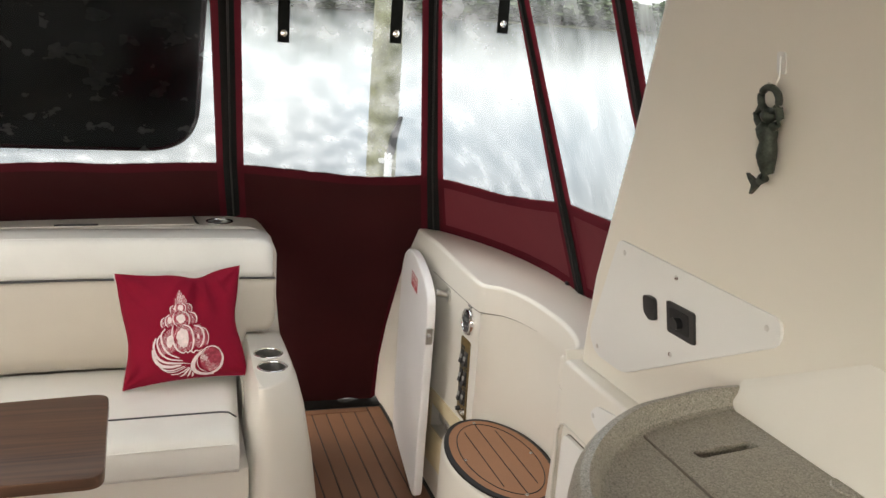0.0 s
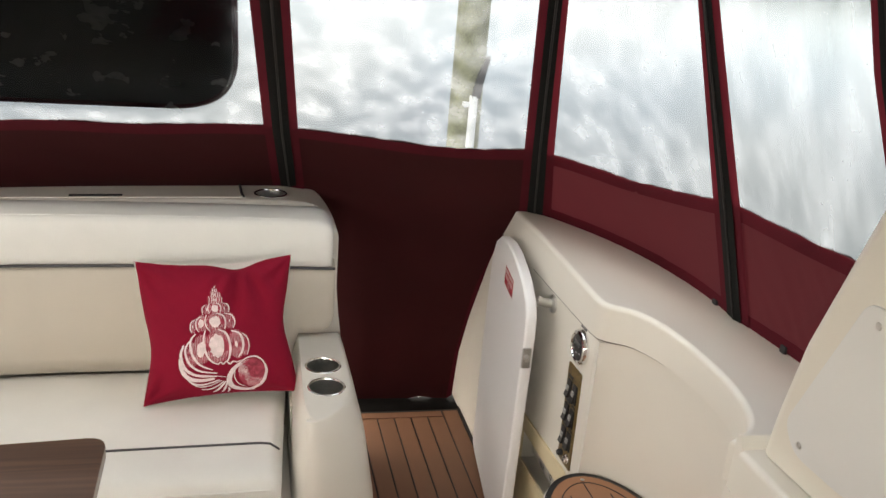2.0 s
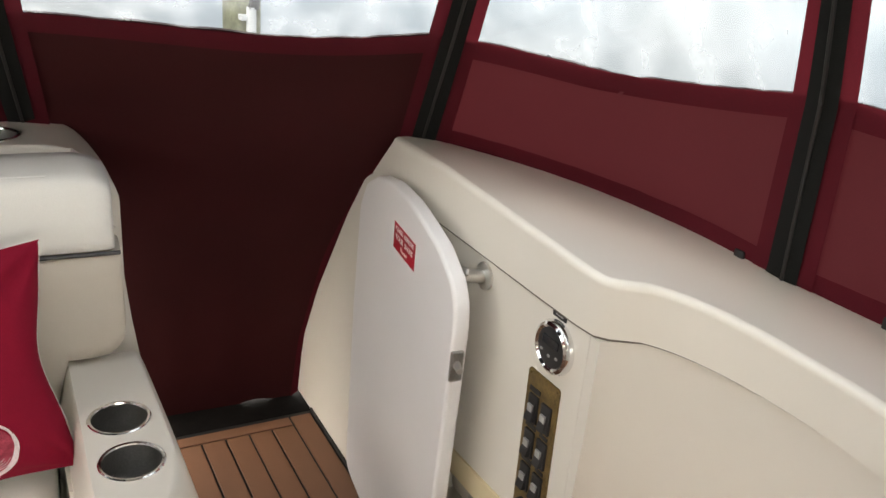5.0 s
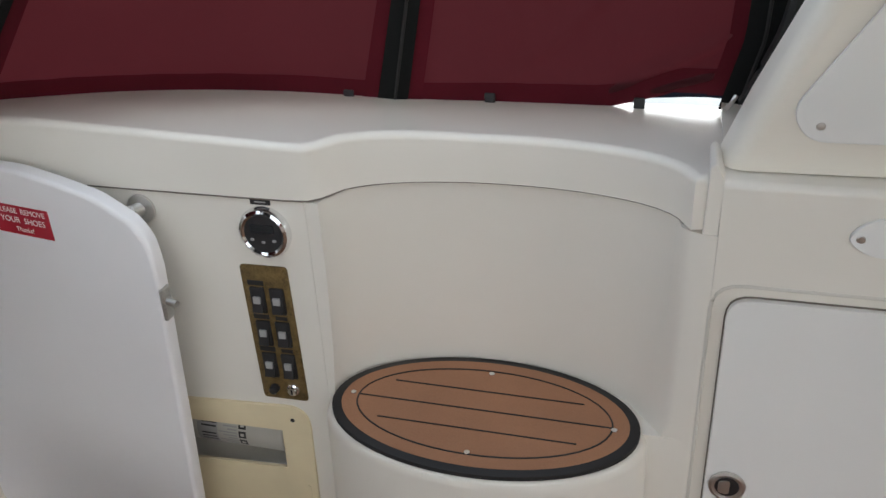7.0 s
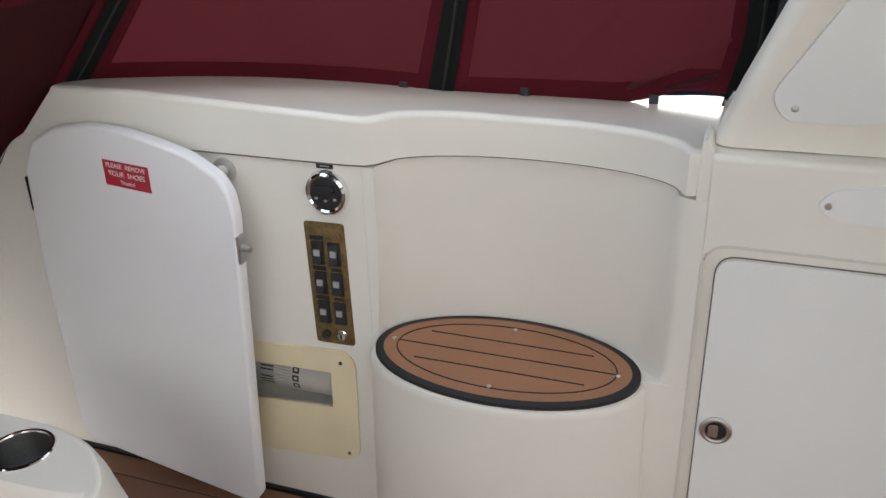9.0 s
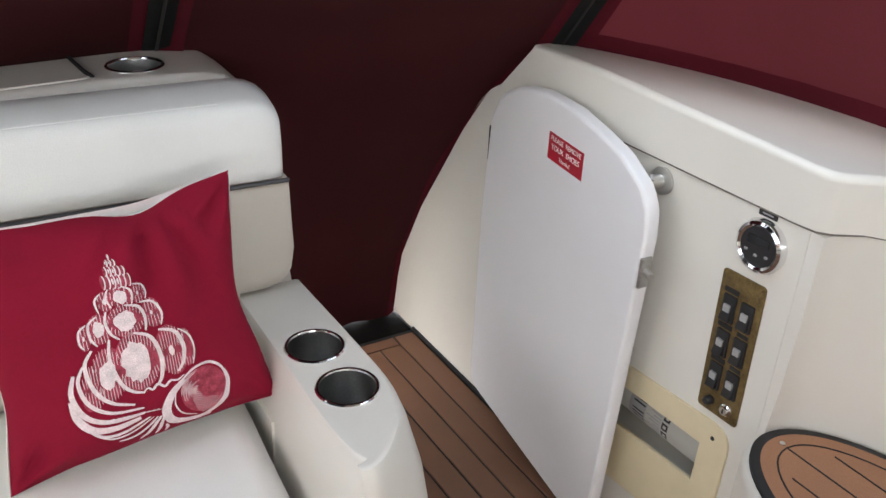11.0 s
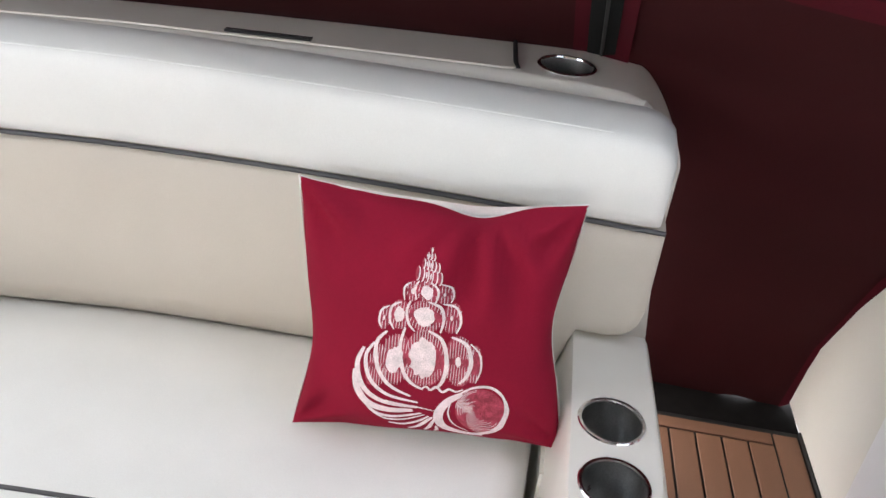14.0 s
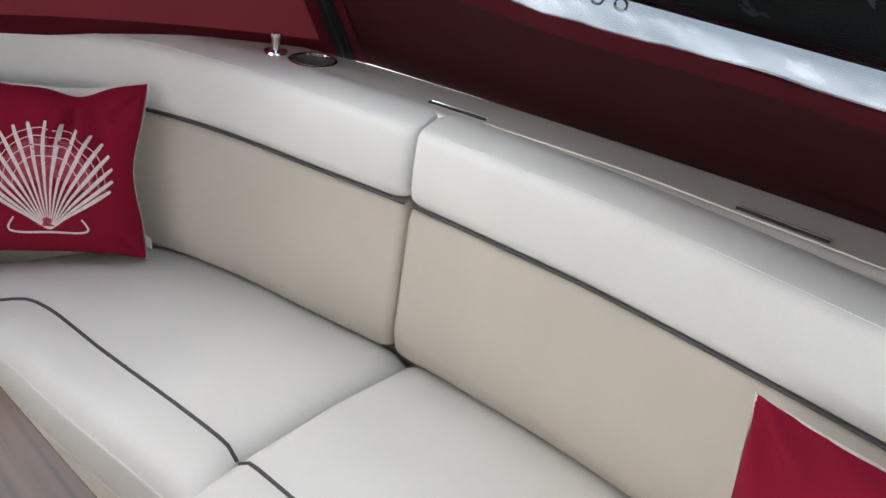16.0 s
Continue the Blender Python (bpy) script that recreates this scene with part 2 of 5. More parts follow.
    nt.links.new(sp.outputs[0], keep.inputs[0])
    dm = nt.nodes.new("ShaderNodeMath")
    dm.operation = "MULTIPLY"
    nt.links.new(drop.outputs[0], dm.inputs[0])
    nt.links.new(keep.outputs[0], dm.inputs[1])
    add = nt.nodes.new("ShaderNodeMath")
    add.operation = "MAXIMUM"
    nt.links.new(haze.outputs[0], add.inputs[0])
    nt.links.new(dm.outputs[0], add.inputs[1])
    m1 = nt.nodes.new("ShaderNodeMixShader")
    nt.links.new(add.outputs[0], m1.inputs[0])
    nt.links.new(tp.outputs[0], m1.inputs[1])
    nt.links.new(tl.outputs[0], m1.inputs[2])
    bp = nt.nodes.new("ShaderNodeBump")
    bp.inputs["Strength"].default_value, bp.inputs["Distance"].default_value = 0.12, 0.01
    nt.links.new(n.outputs["Fac"], bp.inputs["Height"])
    nt.links.new(bp.outputs[0], gl.inputs["Normal"])
    m2 = nt.nodes.new("ShaderNodeMixShader")
    m2.inputs[0].default_value = 0.015
    nt.links.new(m1.outputs[0], m2.inputs[1])
    nt.links.new(gl.outputs[0], m2.inputs[2])
    nt.links.new(m2.outputs[0], nt.nodes["Material Output"].inputs["Surface"])
    return m


def water_material():
    m = material("creek_water", (0.05, 0.06, 0.06), 0.12, vary=0.1)
    nt = m.node_tree
    b = nt.nodes["Principled BSDF"]
    co = nt.nodes.new("ShaderNodeTexCoord")
    mp = nt.nodes.new("ShaderNodeMapping")
    mp.inputs["Scale"].default_value = (0.6, 1.4, 1.0)
    nt.links.new(co.outputs["Object"], mp.inputs["Vector"])
    n = nt.nodes.new("ShaderNodeTexNoise")
    n.inputs["Scale"].default_value, n.inputs["Detail"].default_value = 0.7, 4
    nt.links.new(mp.outputs[0], n.inputs["Vector"])
    bp = nt.nodes.new("ShaderNodeBump")
    bp.inputs["Strength"].default_value, bp.inputs["Distance"].default_value = 0.02, 0.02
    nt.links.new(n.outputs["Fac"], bp.inputs["Height"])
    nt.links.new(bp.outputs[0], b.inputs["Normal"])
    b.inputs["IOR"].default_value = 1.33
    b.inputs["Specular IOR Level"].default_value = 0.5
    return m


# deck planks get a darker copy of the pad's teak, with shade in it
TEAK, DECK = teak_material("teak_foam", (0.34, 0.16, 0.085)), teak_material("shaded_teak_foam", (0.19, 0.092, 0.054))
WOOD, STONE, CLEAR, WATER = wood_material(), stone_material(), clear_material(), water_material()


# ---- mesh helpers ----
def flat_faces(ob):
    """Keeps broad faces flat beside their rounded edges."""
    mod = ob.modifiers.new("normals", "WEIGHTED_NORMAL")
    mod.keep_sharp, mod.weight = True, 60


def part(name, bm, mat, parent=None, label="", smooth=35.0):
    me = bpy.data.meshes.new(name)
    bm.to_mesh(me)
    bm.free()
    me.materials.append(mat)
    for p in me.polygons:
        p.use_smooth = True
    me.set_sharp_from_angle(angle=radians(smooth))
    ob = new(name, me)
    if mat in (GEL, GEL_DULL, WHITE, DOORMAT, WOOD, STONE, CREAM):
        flat_faces(ob)
    if parent is not None:
        ob.parent = parent
        ob.matrix_parent_inverse = parent.matrix_world.inverted()
    if label:
        ob["label"] = label
    return ob


def thing(name, place, label, category, group="", kind=""):
    e = new(name)
    e.empty_display_size = 0.05
    e.matrix_world = pose(*place)
    return tagged(e, label, category, group, kind)


def catmull(pts, n=8):
    pts = [Vector(p) for p in pts]
    out = []
    for i in range(len(pts) - 1):
        p0, p1, p2, p3 = pts[max(i - 1, 0)], pts[i], pts[i + 1], pts[min(i + 2, len(pts) - 1)]
        for k in range(n):
            t = k / n
            out.append(0.5 * (2 * p1 + (p2 - p0) * t + (2 * p0 - 5 * p1 + 4 * p2 - p3) * t * t + (3 * p1 - p0 - 3 * p2 + p3) * t ** 3))
    out.append(pts[-1])
    return out


def rounded(pts, r, n=5):
    """A 2D polygon with its corners rounded by r (one number, or one for each corner)."""
    out, m = [], len(pts)
    for i in range(m):
        a, b, c = Vector(pts[i - 1]), Vector(pts[i]), Vector(pts[(i + 1) % m])
        rr = r[i] if isinstance(r, (list, tuple)) else r
        u, v = (a - b), (c - b)
        d = min(rr, u.length * 0.48, v.length * 0.48)
        if d < 1e-5:
            out.append(b)
            continue
        p, q = b + u.normalized() * d, b + v.normalized() * d
        for k in range(n + 1):
            t = k / n
            out.append((1 - t) ** 2 * p + 2 * t * (1 - t) * b + t * t * q)
    return out


def ellipse(cx, cy, rx, ry, n=48, a0=0.0, a1=360.0):
    full = abs(a1 - a0) >= 359.9
    return [Vector((cx + rx * math.cos(radians(a0 + (a1 - a0) * i / (n if full else n - 1))), cy + ry * math.sin(radians(a0 + (a1 - a0) * i / (n if full else n - 1))))) for i in range(n)]


def bevel_all(bm, w, seg=3, angle=30.0):
    if w <= 0:
        return
    edges = [e for e in bm.edges if len(e.link_faces) == 2 and e.calc_face_angle(0) > radians(angle)]
    if edges:
        bmesh.ops.bevel(bm, geom=edges, offset=w, segments=seg, profile=0.6, affect="EDGES", clamp_overlap=True)


def loft(rings, bm=None, caps=True):
    """Closed rings of equally many 3D points, joined by quads and capped."""
    bm = bm or bmesh.new()
    vs = [[bm.verts.new(p) for p in r] for r in rings]
    n = len(vs[0])
    for a, b in zip(vs, vs[1:]):
        for i in range(n):
            bm.faces.new((a[i], a[(i + 1) % n], b[(i + 1) % n], b[i]))
    if caps:
        bm.faces.new(vs[0][::-1])
        bm.faces.new(vs[-1])
    bmesh.ops.recalc_face_normals(bm, faces=bm.faces[:])
    return bm


def prism(poly, lo, hi, axis="z", bevel=0.0, seg=3, bm=None, angle=30.0):
    """A 2D polygon drawn out along an axis: z takes (x, y), x takes (y, z), y takes (x, z)."""
    def at(p, h):
        return {"z": (p[0], p[1], h), "x": (h, p[0], p[1]), "y": (p[0], h, p[1])}[axis]
    own = loft([[at(p, lo) for p in poly], [at(p, hi) for p in poly]])
    bevel_all(own, bevel, seg, angle)
    return join(bm, own)


def join(bm, other):
    if bm is None:
        return other
    me = bpy.data.meshes.new("tmp")
    other.to_mesh(me)
    other.free()
    bm.from_mesh(me)
    bpy.data.meshes.remove(me)
    return bm


def box(x0, x1, y0, y1, z0, z1, bevel=0.0, seg=2, bm=None):
    return prism([(x0, y0), (x1, y0), (x1, y1), (x0, y1)], z0, z1, "z", bevel, seg, bm)


def tube(points, r, bm=None, n=8, closed=False):
    pts = [Vector(p) for p in points]
    rings = []
    for i, p in enumerate(pts):
        d = (pts[(i + 1) % len(pts)] - pts[i - 1]) if closed else (pts[min(i + 1, len(pts) - 1)] - pts[max(i - 1, 0)])
        d.normalize()
        u = d.orthogonal().normalized() if abs(d.z) > 0.9 else d.cross(Vector((0, 0, 1))).normalized()
        v = d.cross(u)
        rad = r[i] if isinstance(r, (list, tuple)) else r
        rings.append([p + rad * (math.cos(2 * math.pi * k / n) * u + math.sin(2 * math.pi * k / n) * v) for k in range(n)])
    if closed:
        rings.append(rings[0])
    own = loft(rings, caps=not closed)
    if closed:
        bmesh.ops.remove_doubles(own, verts=own.verts[:], dist=1e-6)
    return join(bm, own)


def lathe(profile, n=32, bm=None, m=None, closed=False):
    """(r, h) profile spun round the local z axis; m places it; closed: a ring whose profile closes on itself."""
    rings = [[(max(r, 1e-4) * math.cos(2 * math.pi * k / n), max(r, 1e-4) * math.sin(2 * math.pi * k / n), h) for k in range(n)] for r, h in profile]
    own = loft(rings + [rings[0]] if closed else rings, caps=not closed)
    if closed:
        bmesh.ops.remove_doubles(own, verts=own.verts[:], dist=1e-6)
        bmesh.ops.recalc_face_normals(own, faces=own.faces[:])
    if m is not None:
        bmesh.ops.transform(own, matrix=m, verts=own.verts[:])
    return join(bm, own)


def grid(rows, bm=None, thick=0.0, direction=None):
    """A sheet through rows of points; with thick it becomes a closed slab along direction."""
    own = bmesh.new()
    vs = [[own.verts.new(p) for p in r] for r in rows]
    fs = [own.faces.new((a[i], a[i + 1], b[i + 1], b[i])) for a, b in zip(vs, vs[1:]) for i in range(len(a) - 1)]
    bmesh.ops.recalc_face_normals(own, faces=own.faces[:])
    if thick:
        ex = bmesh.ops.extrude_face_region(own, geom=own.faces[:])
        new_v = [g for g in ex["geom"] if isinstance(g, bmesh.types.BMVert)]
        bmesh.ops.translate(own, verts=new_v, vec=Vector(direction) * thick)
        bmesh.ops.recalc_face_normals(own, faces=own.faces[:])
    return join(bm, own)


def cut(ob, bm):
    """Takes the solid bm out of the mesh of ob."""
    me = bpy.data.meshes.new("cutter")
    bm.to_mesh(me)
    bm.free()
    tool = new("cutter", me)
    ob.modifiers.clear()
    mod = ob.modifiers.new("cut", "BOOLEAN")
    mod.operation, mod.object, mod.solver = "DIFFERENCE", tool, "EXACT"
    bpy.context.view_layer.update()
    res = bpy.data.meshes.new_from_object(ob.evaluated_get(bpy.context.evaluated_depsgraph_get()))
    ob.modifiers.clear()
    old = ob.data
    ob.data = res
    bpy.data.meshes.remove(old)
    bpy.data.objects.remove(tool)
    for p in ob.data.polygons:
        p.use_smooth = True
    ob.data.set_sharp_from_angle(angle=radians(35))
    flat_faces(ob)


def interp(pts, x):
    """The second coordinate of a polyline at x."""
    for (a, fa), (b, fb) in zip(pts, pts[1:]):
        if x <= b:
            return fa + (fb - fa) * (x - a) / (b - a)
    return pts[-1][1]


def facing_wall(y, z, x, turn=0.0):
    """A local frame on the starboard wall: local z points inboard (-x), local x aft-to-fore (-y), local y up."""
    return Matrix(((0, 0, -1, x), (-1, 0, 0, y), (0, 1, 0, z), (0, 0, 0, 1))) @ pose(0, 0, 0, 0, 0, turn)


# ---- outside: water, far bank, piling ----
TRIM = 0.034  # the boat lies slightly bow-up, so the water rises towards the stern


def build_outside():
    bm = bmesh.new()
    bmesh.ops.create_grid(bm, x_segments=4, y_segments=4, size=1500)
    for v in bm.verts:
        v.co.z = -0.85 + TRIM * v.co.y
    tagged(part("water", bm, WATER), "calm grey-green creek water mirroring the sky", "water", kind="structure")
    rnd = random.Random(5)
    rows = []
    for k in range(5):
        rows.append([(-924 + 44 * i, 330 + 48 * k + 20 * math.sin(i * 0.7) + rnd.uniform(-4, 4), (-0.9, -0.55, -0.1, 0.6, 1.6)[k]) for i in range(43)])
    rows = [[(x, y, z + TRIM * y) for x, y, z in r] for r in rows]
    tagged(part("ground", grid(rows), BANK), "low muddy far bank of the creek", "ground", kind="structure")
    leaf = bmesh.new()
    for i in range(190):
        x, y = -330 + 3.5 * i + rnd.uniform(-4, 4), 160 + rnd.uniform(-4, 34)
        h = rnd.uniform(15, 26)
        for j in range(560):
            a, q = rnd.uniform(0, 6.28), rnd.random()
            r = (0.25 + 0.75 * rnd.random() ** 0.5) * h * 0.42 * math.sin(math.pi * min(0.97, 0.12 + 0.85 * q)) ** 0.7
            c = Vector((x + r * math.cos(a), y + r * math.sin(a), -0.2 + h * q + rnd.uniform(-0.5, 0.5)))
            s = rnd.uniform(0.8, 1.7)
            n = Vector((rnd.uniform(-1, 1), rnd.uniform(-1, 1), rnd.uniform(-0.4, 1))).normalized()
            u = n.orthogonal().normalized()
            v = n.cross(u)
            leaf.faces.new([leaf.verts.new(c + s * (math.cos(t) * u + 0.6 * math.sin(t) * v)) for t in (0.2, 1.5, 2.9, 4.0, 5.2)])
    for v in leaf.verts:
        v.co = Vector((v.co.x * 2.2, v.co.y * 2.2, -0.75 + (v.co.z + 0.75) * 0.65 + TRIM * 2.2 * v.co.y))
    woods = part("woods", leaf, LEAF)
    tagged(woods, "green riverside woods along the far bank", "trees", kind="stuff")
    trunks = bmesh.new()
    for i in range(46):
        x, y = -726 + 33 * i + rnd.uniform(-12, 12), 380 + rnd.uniform(-12, 40)
        tube([(x, y, TRIM * y), (x + rnd.uniform(-0.5, 0.5), y, TRIM * y + 4), (x + rnd.uniform(-1, 1), y, TRIM * y + 8)], [0.5, 0.4, 0.15], trunks, 6)
    part("trunks", trunks, BARK, woods, "brown trunks")

    pile = thing("dock_piling", (2.54, 9.75, -0.8), "weathered grey-green wooden dock piling standing in water", "piling")
    rr = [(0.175, -1.5), (0.17, 0.3), (0.168, 1.5), (0.16, 2.8), (0.15, 4.4)]
    bm = bmesh.new()
    rings = []
    for r, h in rr:
        rings.append([(2.54 + r * (1 + 0.05 * math.sin(5 * a + h)) * math.cos(a), 9.75 + r * (1 + 0.05 * math.sin(3 * a + 2 * h)) * math.sin(a), h) for a in [2 * math.pi * k / 20 for k in range(20)]])
    part("post", loft(rings, bm), PILING, pile)
    part("pipe", tube([(2.56, 9.52, -0.8), (2.56, 9.52, 0.42)], 0.045, n=14), WHITE, pile, "white plastic pipe")
    part("bracket", box(2.46, 2.56, 9.5, 9.62, 0.30, 0.35, 0.01), WHITE, pile, "white pipe bracket")
    part("hook", prism(rounded([(2.53, 0.40), (2.62, 0.40), (2.65, 0.60), (2.70, 0.83), (2.67, 0.84), (2.58, 0.64)], 0.015), 9.48, 9.54, "y", 0.008), BLACK, pile, "dark rope hook")


build_outside()


# ---- cockpit floor: teak-look planks ----
floor = part("floor", prism([(-1.70, -1.6), (1.118, -1.6), (1.118, 3.80), (0.50, 3.80), (0.50, 3.0), (-1.70, 3.0)], -0.06, -0.006), RUBBER)
tagged(floor, "teak planked cockpit floor with black caulking", "floor", kind="structure")


def build_planks():
    pitch, gap = 0.0660, 0.0062
    data = {}
    edge = 1.10
    i = 0
    while edge - pitch > -1.70:
        x1, x0 = edge - gap / 2, edge - pitch + gap / 2
        y1 = (3.735 if i else 3.78) if edge - pitch > 0.5 else 2.95
        if y1 not in data:
            bm = box(0, pitch - gap, -1.55, y1, -0.006, 0.0, 0.0012, 1)
            me = bpy.data.meshes.new("plank")
            bm.to_mesh(me)
            bm.free()
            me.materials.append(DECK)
            data[y1] = me
        ob = new("plank", data[y1])
        ob.location = (x0, 0, 0)
        ob.parent = floor
        edge -= pitch
        i += 1
    bm = box(0.55, 1.10 - pitch - gap / 2, 3.741, 3.78, -0.006, 0.0, 0.0012, 1)
    me = bpy.data.meshes.new("plank")
    bm.to_mesh(me)
    bm.free()
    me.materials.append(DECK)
    ob = new("plank", me)
    ob.parent = floor


# gate sill behind the floor, and an unseen swim platform
sill = part("gate_sill", box(0.50, 1.12, 3.80, 3.945, -0.065, -0.022, 0.006), SILL_BLACK)
tagged(sill, "dark gate threshold behind the teak floor", "sill", kind="structure")
# platform is added out of view, dark to cut light bounced at the gate
platform = part("unseen_platform", box(-1.4, 1.3, 4.02, 4.7, -0.42, -0.10, 0.02), RUBBER)
tagged(platform, "unseen platform behind the stern, dark to cut bounced light", "platform", kind="structure")
hull_plan = [(-1.80, -1.75), (1.53, -1.75), (1.53, 2.55), (1.47, 2.9), (1.36, 3.2), (1.20, 3.47), (1.13, 4.02), (0.49, 4.02), (0.42, 3.66), (-0.15, 3.60), (-1.15, 3.42), (-1.5, 3.30), (-1.80, 2.95)]
tagged(part("hull", prism(hull_plan, -0.95, -0.065), HULL), "white fibreglass boat hull", "hull", kind="structure")
tagged(part("hull_side", box(1.50, 1.53, -1.6, 2.45, -0.065, 0.90, 0.01), HULL), "white fibreglass hull side", "hull", kind="structure")


# ---- starboard coaming ----
OUTER = [(1.165, 3.31), (1.28, 3.20), (1.36, 3.0), (1.42, 2.65), (1.44, 2.4), (1.44, 2.1)]
CX, CY = 1.098, 2.312


def niche(rx, ry, x_wall=1.105, n=22):
    """The inboard line of the wall round the niche, from aft to fore."""
    arc = []
    for i in range(n + 1):
        a = math.pi / 2 - math.pi * i / n
        arc.append(Vector((CX + 0.007 + rx * math.cos(a) ** 0.85 if math.cos(a) > 0 else x_wall, CY + ry * math.sin(a))))
    return arc


def build_coaming():
    root = thing("coaming", (1.3, 2.7, 0.0), "cream gelcoat cockpit coaming with a curved niche", "coaming", kind="structure")
    # aft liner with its slanted stern end
    prof = catmull([(3.435, 0.85), (3.518, 0.785), (3.678, 0.551), (3.795, 0.37), (3.885, 0.197), (3.918, 0.06), (3.92, 0.0)], 5)
    poly = [(2.62, 0.0), (2.62, 0.85)] + [tuple(p) for p in prof]
    liner = part("liner", prism(poly, 1.106, 1.46, "x", 0.001, 1), GEL, root)
    cut(liner, box(1.05, 1.33, 2.705, 3.05, 0.245, 0.385))
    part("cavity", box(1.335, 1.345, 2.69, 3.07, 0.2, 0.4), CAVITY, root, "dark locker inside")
    # niche
    rings = []
    for z, rx, ry, cy in ((0.474, 0.150, 0.272, 2.335), (0.50, 0.149, 0.272, 2.333), (0.56, 0.146, 0.275, 2.325), (0.70, 0.136, 0.281, 2.315), (0.848, 0.126, 0.284, CY)):
        inner = [Vector((p.x, p.y + cy - CY)) for p in niche(rx, ry)]
        r = [Vector((1.46, 2.6195)), Vector((1.1062, 2.6195))] + inner[:-2] + [Vector((1.107 + 0.013 * min(1.0, (z - 0.474) / 0.2), 2.034)), Vector((1.106 + 0.004 * min(1.0, (z - 0.474) / 0.2), 2.020)), Vector((1.1035, 2.006)), Vector((1.1005, 1.994)), Vector((1.1, 1.9845)), Vector((1.46, 1.9845))]
        rings.append([(p.x, p.y, z) for p in r])
    part("niche", loft(rings), GEL, root, smooth=40)
    # step below the niche
    body = ellipse(CX, 2.335, 0.161, 0.279, 64)
    st = [[(p.x, p.y, z) for p in [Vector((CX + (q.x - CX) * k, 2.335 + (q.y - 2.335) * k)) for q in body]] for z, k in ((0.0, 1.03), (0.30, 1.01), (0.455, 1.0), (0.468, 0.985), (0.4735, 0.955))]
    part("step", loft(st), GEL, root, smooth=60)
    part("liner_low", prism([(1.46, 1.9845), (1.1, 1.9845), (1.1005, 1.995), (1.105, 2.01), (1.106, 2.6195), (1.46, 2.6195)], 0.0, 0.474), GEL, root)
    part("toe_strip", box(1.1005, 1.106, 2.62, 3.79, 0.0, 0.012, 0.002), RUBBER, root, "black caulking strip")
    # lid
    inner = niche(0.120, 0.283)
    head = [Vector((1.098, 3.425)), Vector((1.098, 3.10)), Vector((1.098, 2.75)), Vector((1.099, 2.65)), Vector((1.103, 2.612)), Vector((1.118, 2.594))]
    plan = head + [p + Vector((-0.004, 0)) for p in inner[3:-1]] + [Vector((1.105, 2.022)), Vector((1.112, 1.997)), Vector((1.205, 1.99)), Vector((1.21, 1.2)), Vector((1.50, 1.2)), Vector((1.50, 2.5)), Vector((1.47, 2.8)), Vector((1.40, 3.1)), Vector((1.30, 3.3)), Vector((1.19, 3.425))]
    lid = prism([tuple(p) for p in plan], 0.853, 0.956, "z")
    for v in lid.verts:
        if v.co.z > 0.9:
            v.co.z = 0.966 - 0.032 * max(0, min(1, (3.05 - v.co.y) / 0.7)) - 0.11 * max(0.0, v.co.x - 1.22)
            if v.co.y > 3.35:
                v.co.y -= 0.10
    top = [e for e in lid.edges if all(v.co.z > 0.88 for v in e.verts) and e.calc_face_angle(0) > radians(40)]
    bmesh.ops.bevel(lid, geom=top, offset=0.013, segments=4, profile=0.5, affect="EDGES", clamp_overlap=True)
    part("lid", lid, GEL, root, smooth=50)
    seam = [(p.x + 0.003, p.y, 0.851) for p in head[1:] + inner[3:-1]]
    part("seam", tube(seam, 0.0022, n=6), SEAM, root, "dark joint line")
    part("joint_cover", prism(rounded([(2.006, 0.835), (1.985, 0.835), (1.982, 0.93), (1.996, 0.955), (2.004, 0.95)], 0.006), 1.104, 1.20, "x", 0.003), GEL, root)
    return root


coaming = build_coaming()


def build_step_pad():
    pad = thing("step_pad", (CX, 2.335, 0.474), "oval teak step pad with black edging", "step pad")
    rim = ellipse(CX, 2.335, 0.154, 0.267, 64)
    part("edging", loft([[(p.x, p.y, 0.4738) for p in rim], [(p.x, p.y, 0.4815) for p in rim], [(CX + (p.x - CX) * 0.985, 2.335 + (p.y - 2.335) * 0.985, 0.483) for p in rim]]), RUBBER, pad, "black rubber edging")
    top = ellipse(CX, 2.335, 0.139, 0.250, 64)
    part("panel", loft([[(p.x, p.y, 0.479) for p in top], [(p.x, p.y, 0.4835) for p in top]]), TEAK, pad)
    zz = 0.4837
    lines = bmesh.new()
    tube([(p.x, p.y, zz) for p in ellipse(CX, 2.335, 0.113, 0.222, 48)], 0.0016, lines, 5, closed=True)
    for off in (-0.052, 0.0, 0.052):
        half = 0.222 * math.sqrt(max(0, 1 - ((abs(off)) / 0.113) ** 2))
        if off == 0:
            tube([(CX, 2.335 - half, zz), (CX, 2.335 + half, zz)], 0.0016, lines, 5)
        else:
            tube([(CX + off, 2.335 - half * 0.86, zz), (CX + off, 2.335 + half * 0.86, zz)], 0.0016, lines, 5)
    part("groove", lines, RUBBER, pad, "black inlay lines")
    for x, y in ((1.100, 2.568), (1.203, 2.339), (1.093, 2.110), (0.989, 2.333)):
        part("screw", lathe([(0.0, 0.0), (0.0055, 0.0), (0.005, 0.0018), (0.0, 0.0026)], 12, m=Matrix.Translation((x, y, 0.4835))), CHROME, pad)


build_step_pad()


# ---- fore cabinet below the wing, with its locker door ----
def build_cabinet():
    root = thing("cabinet", (1.25, 1.0, 0.0), "cream moulded cockpit cabinet below the wing", "cabinet", kind="structure")
    poly = [(1.46, 1.984), (1.10, 1.984), (1.10, 1.90), (1.10, -1.6), (1.46, -1.6)]
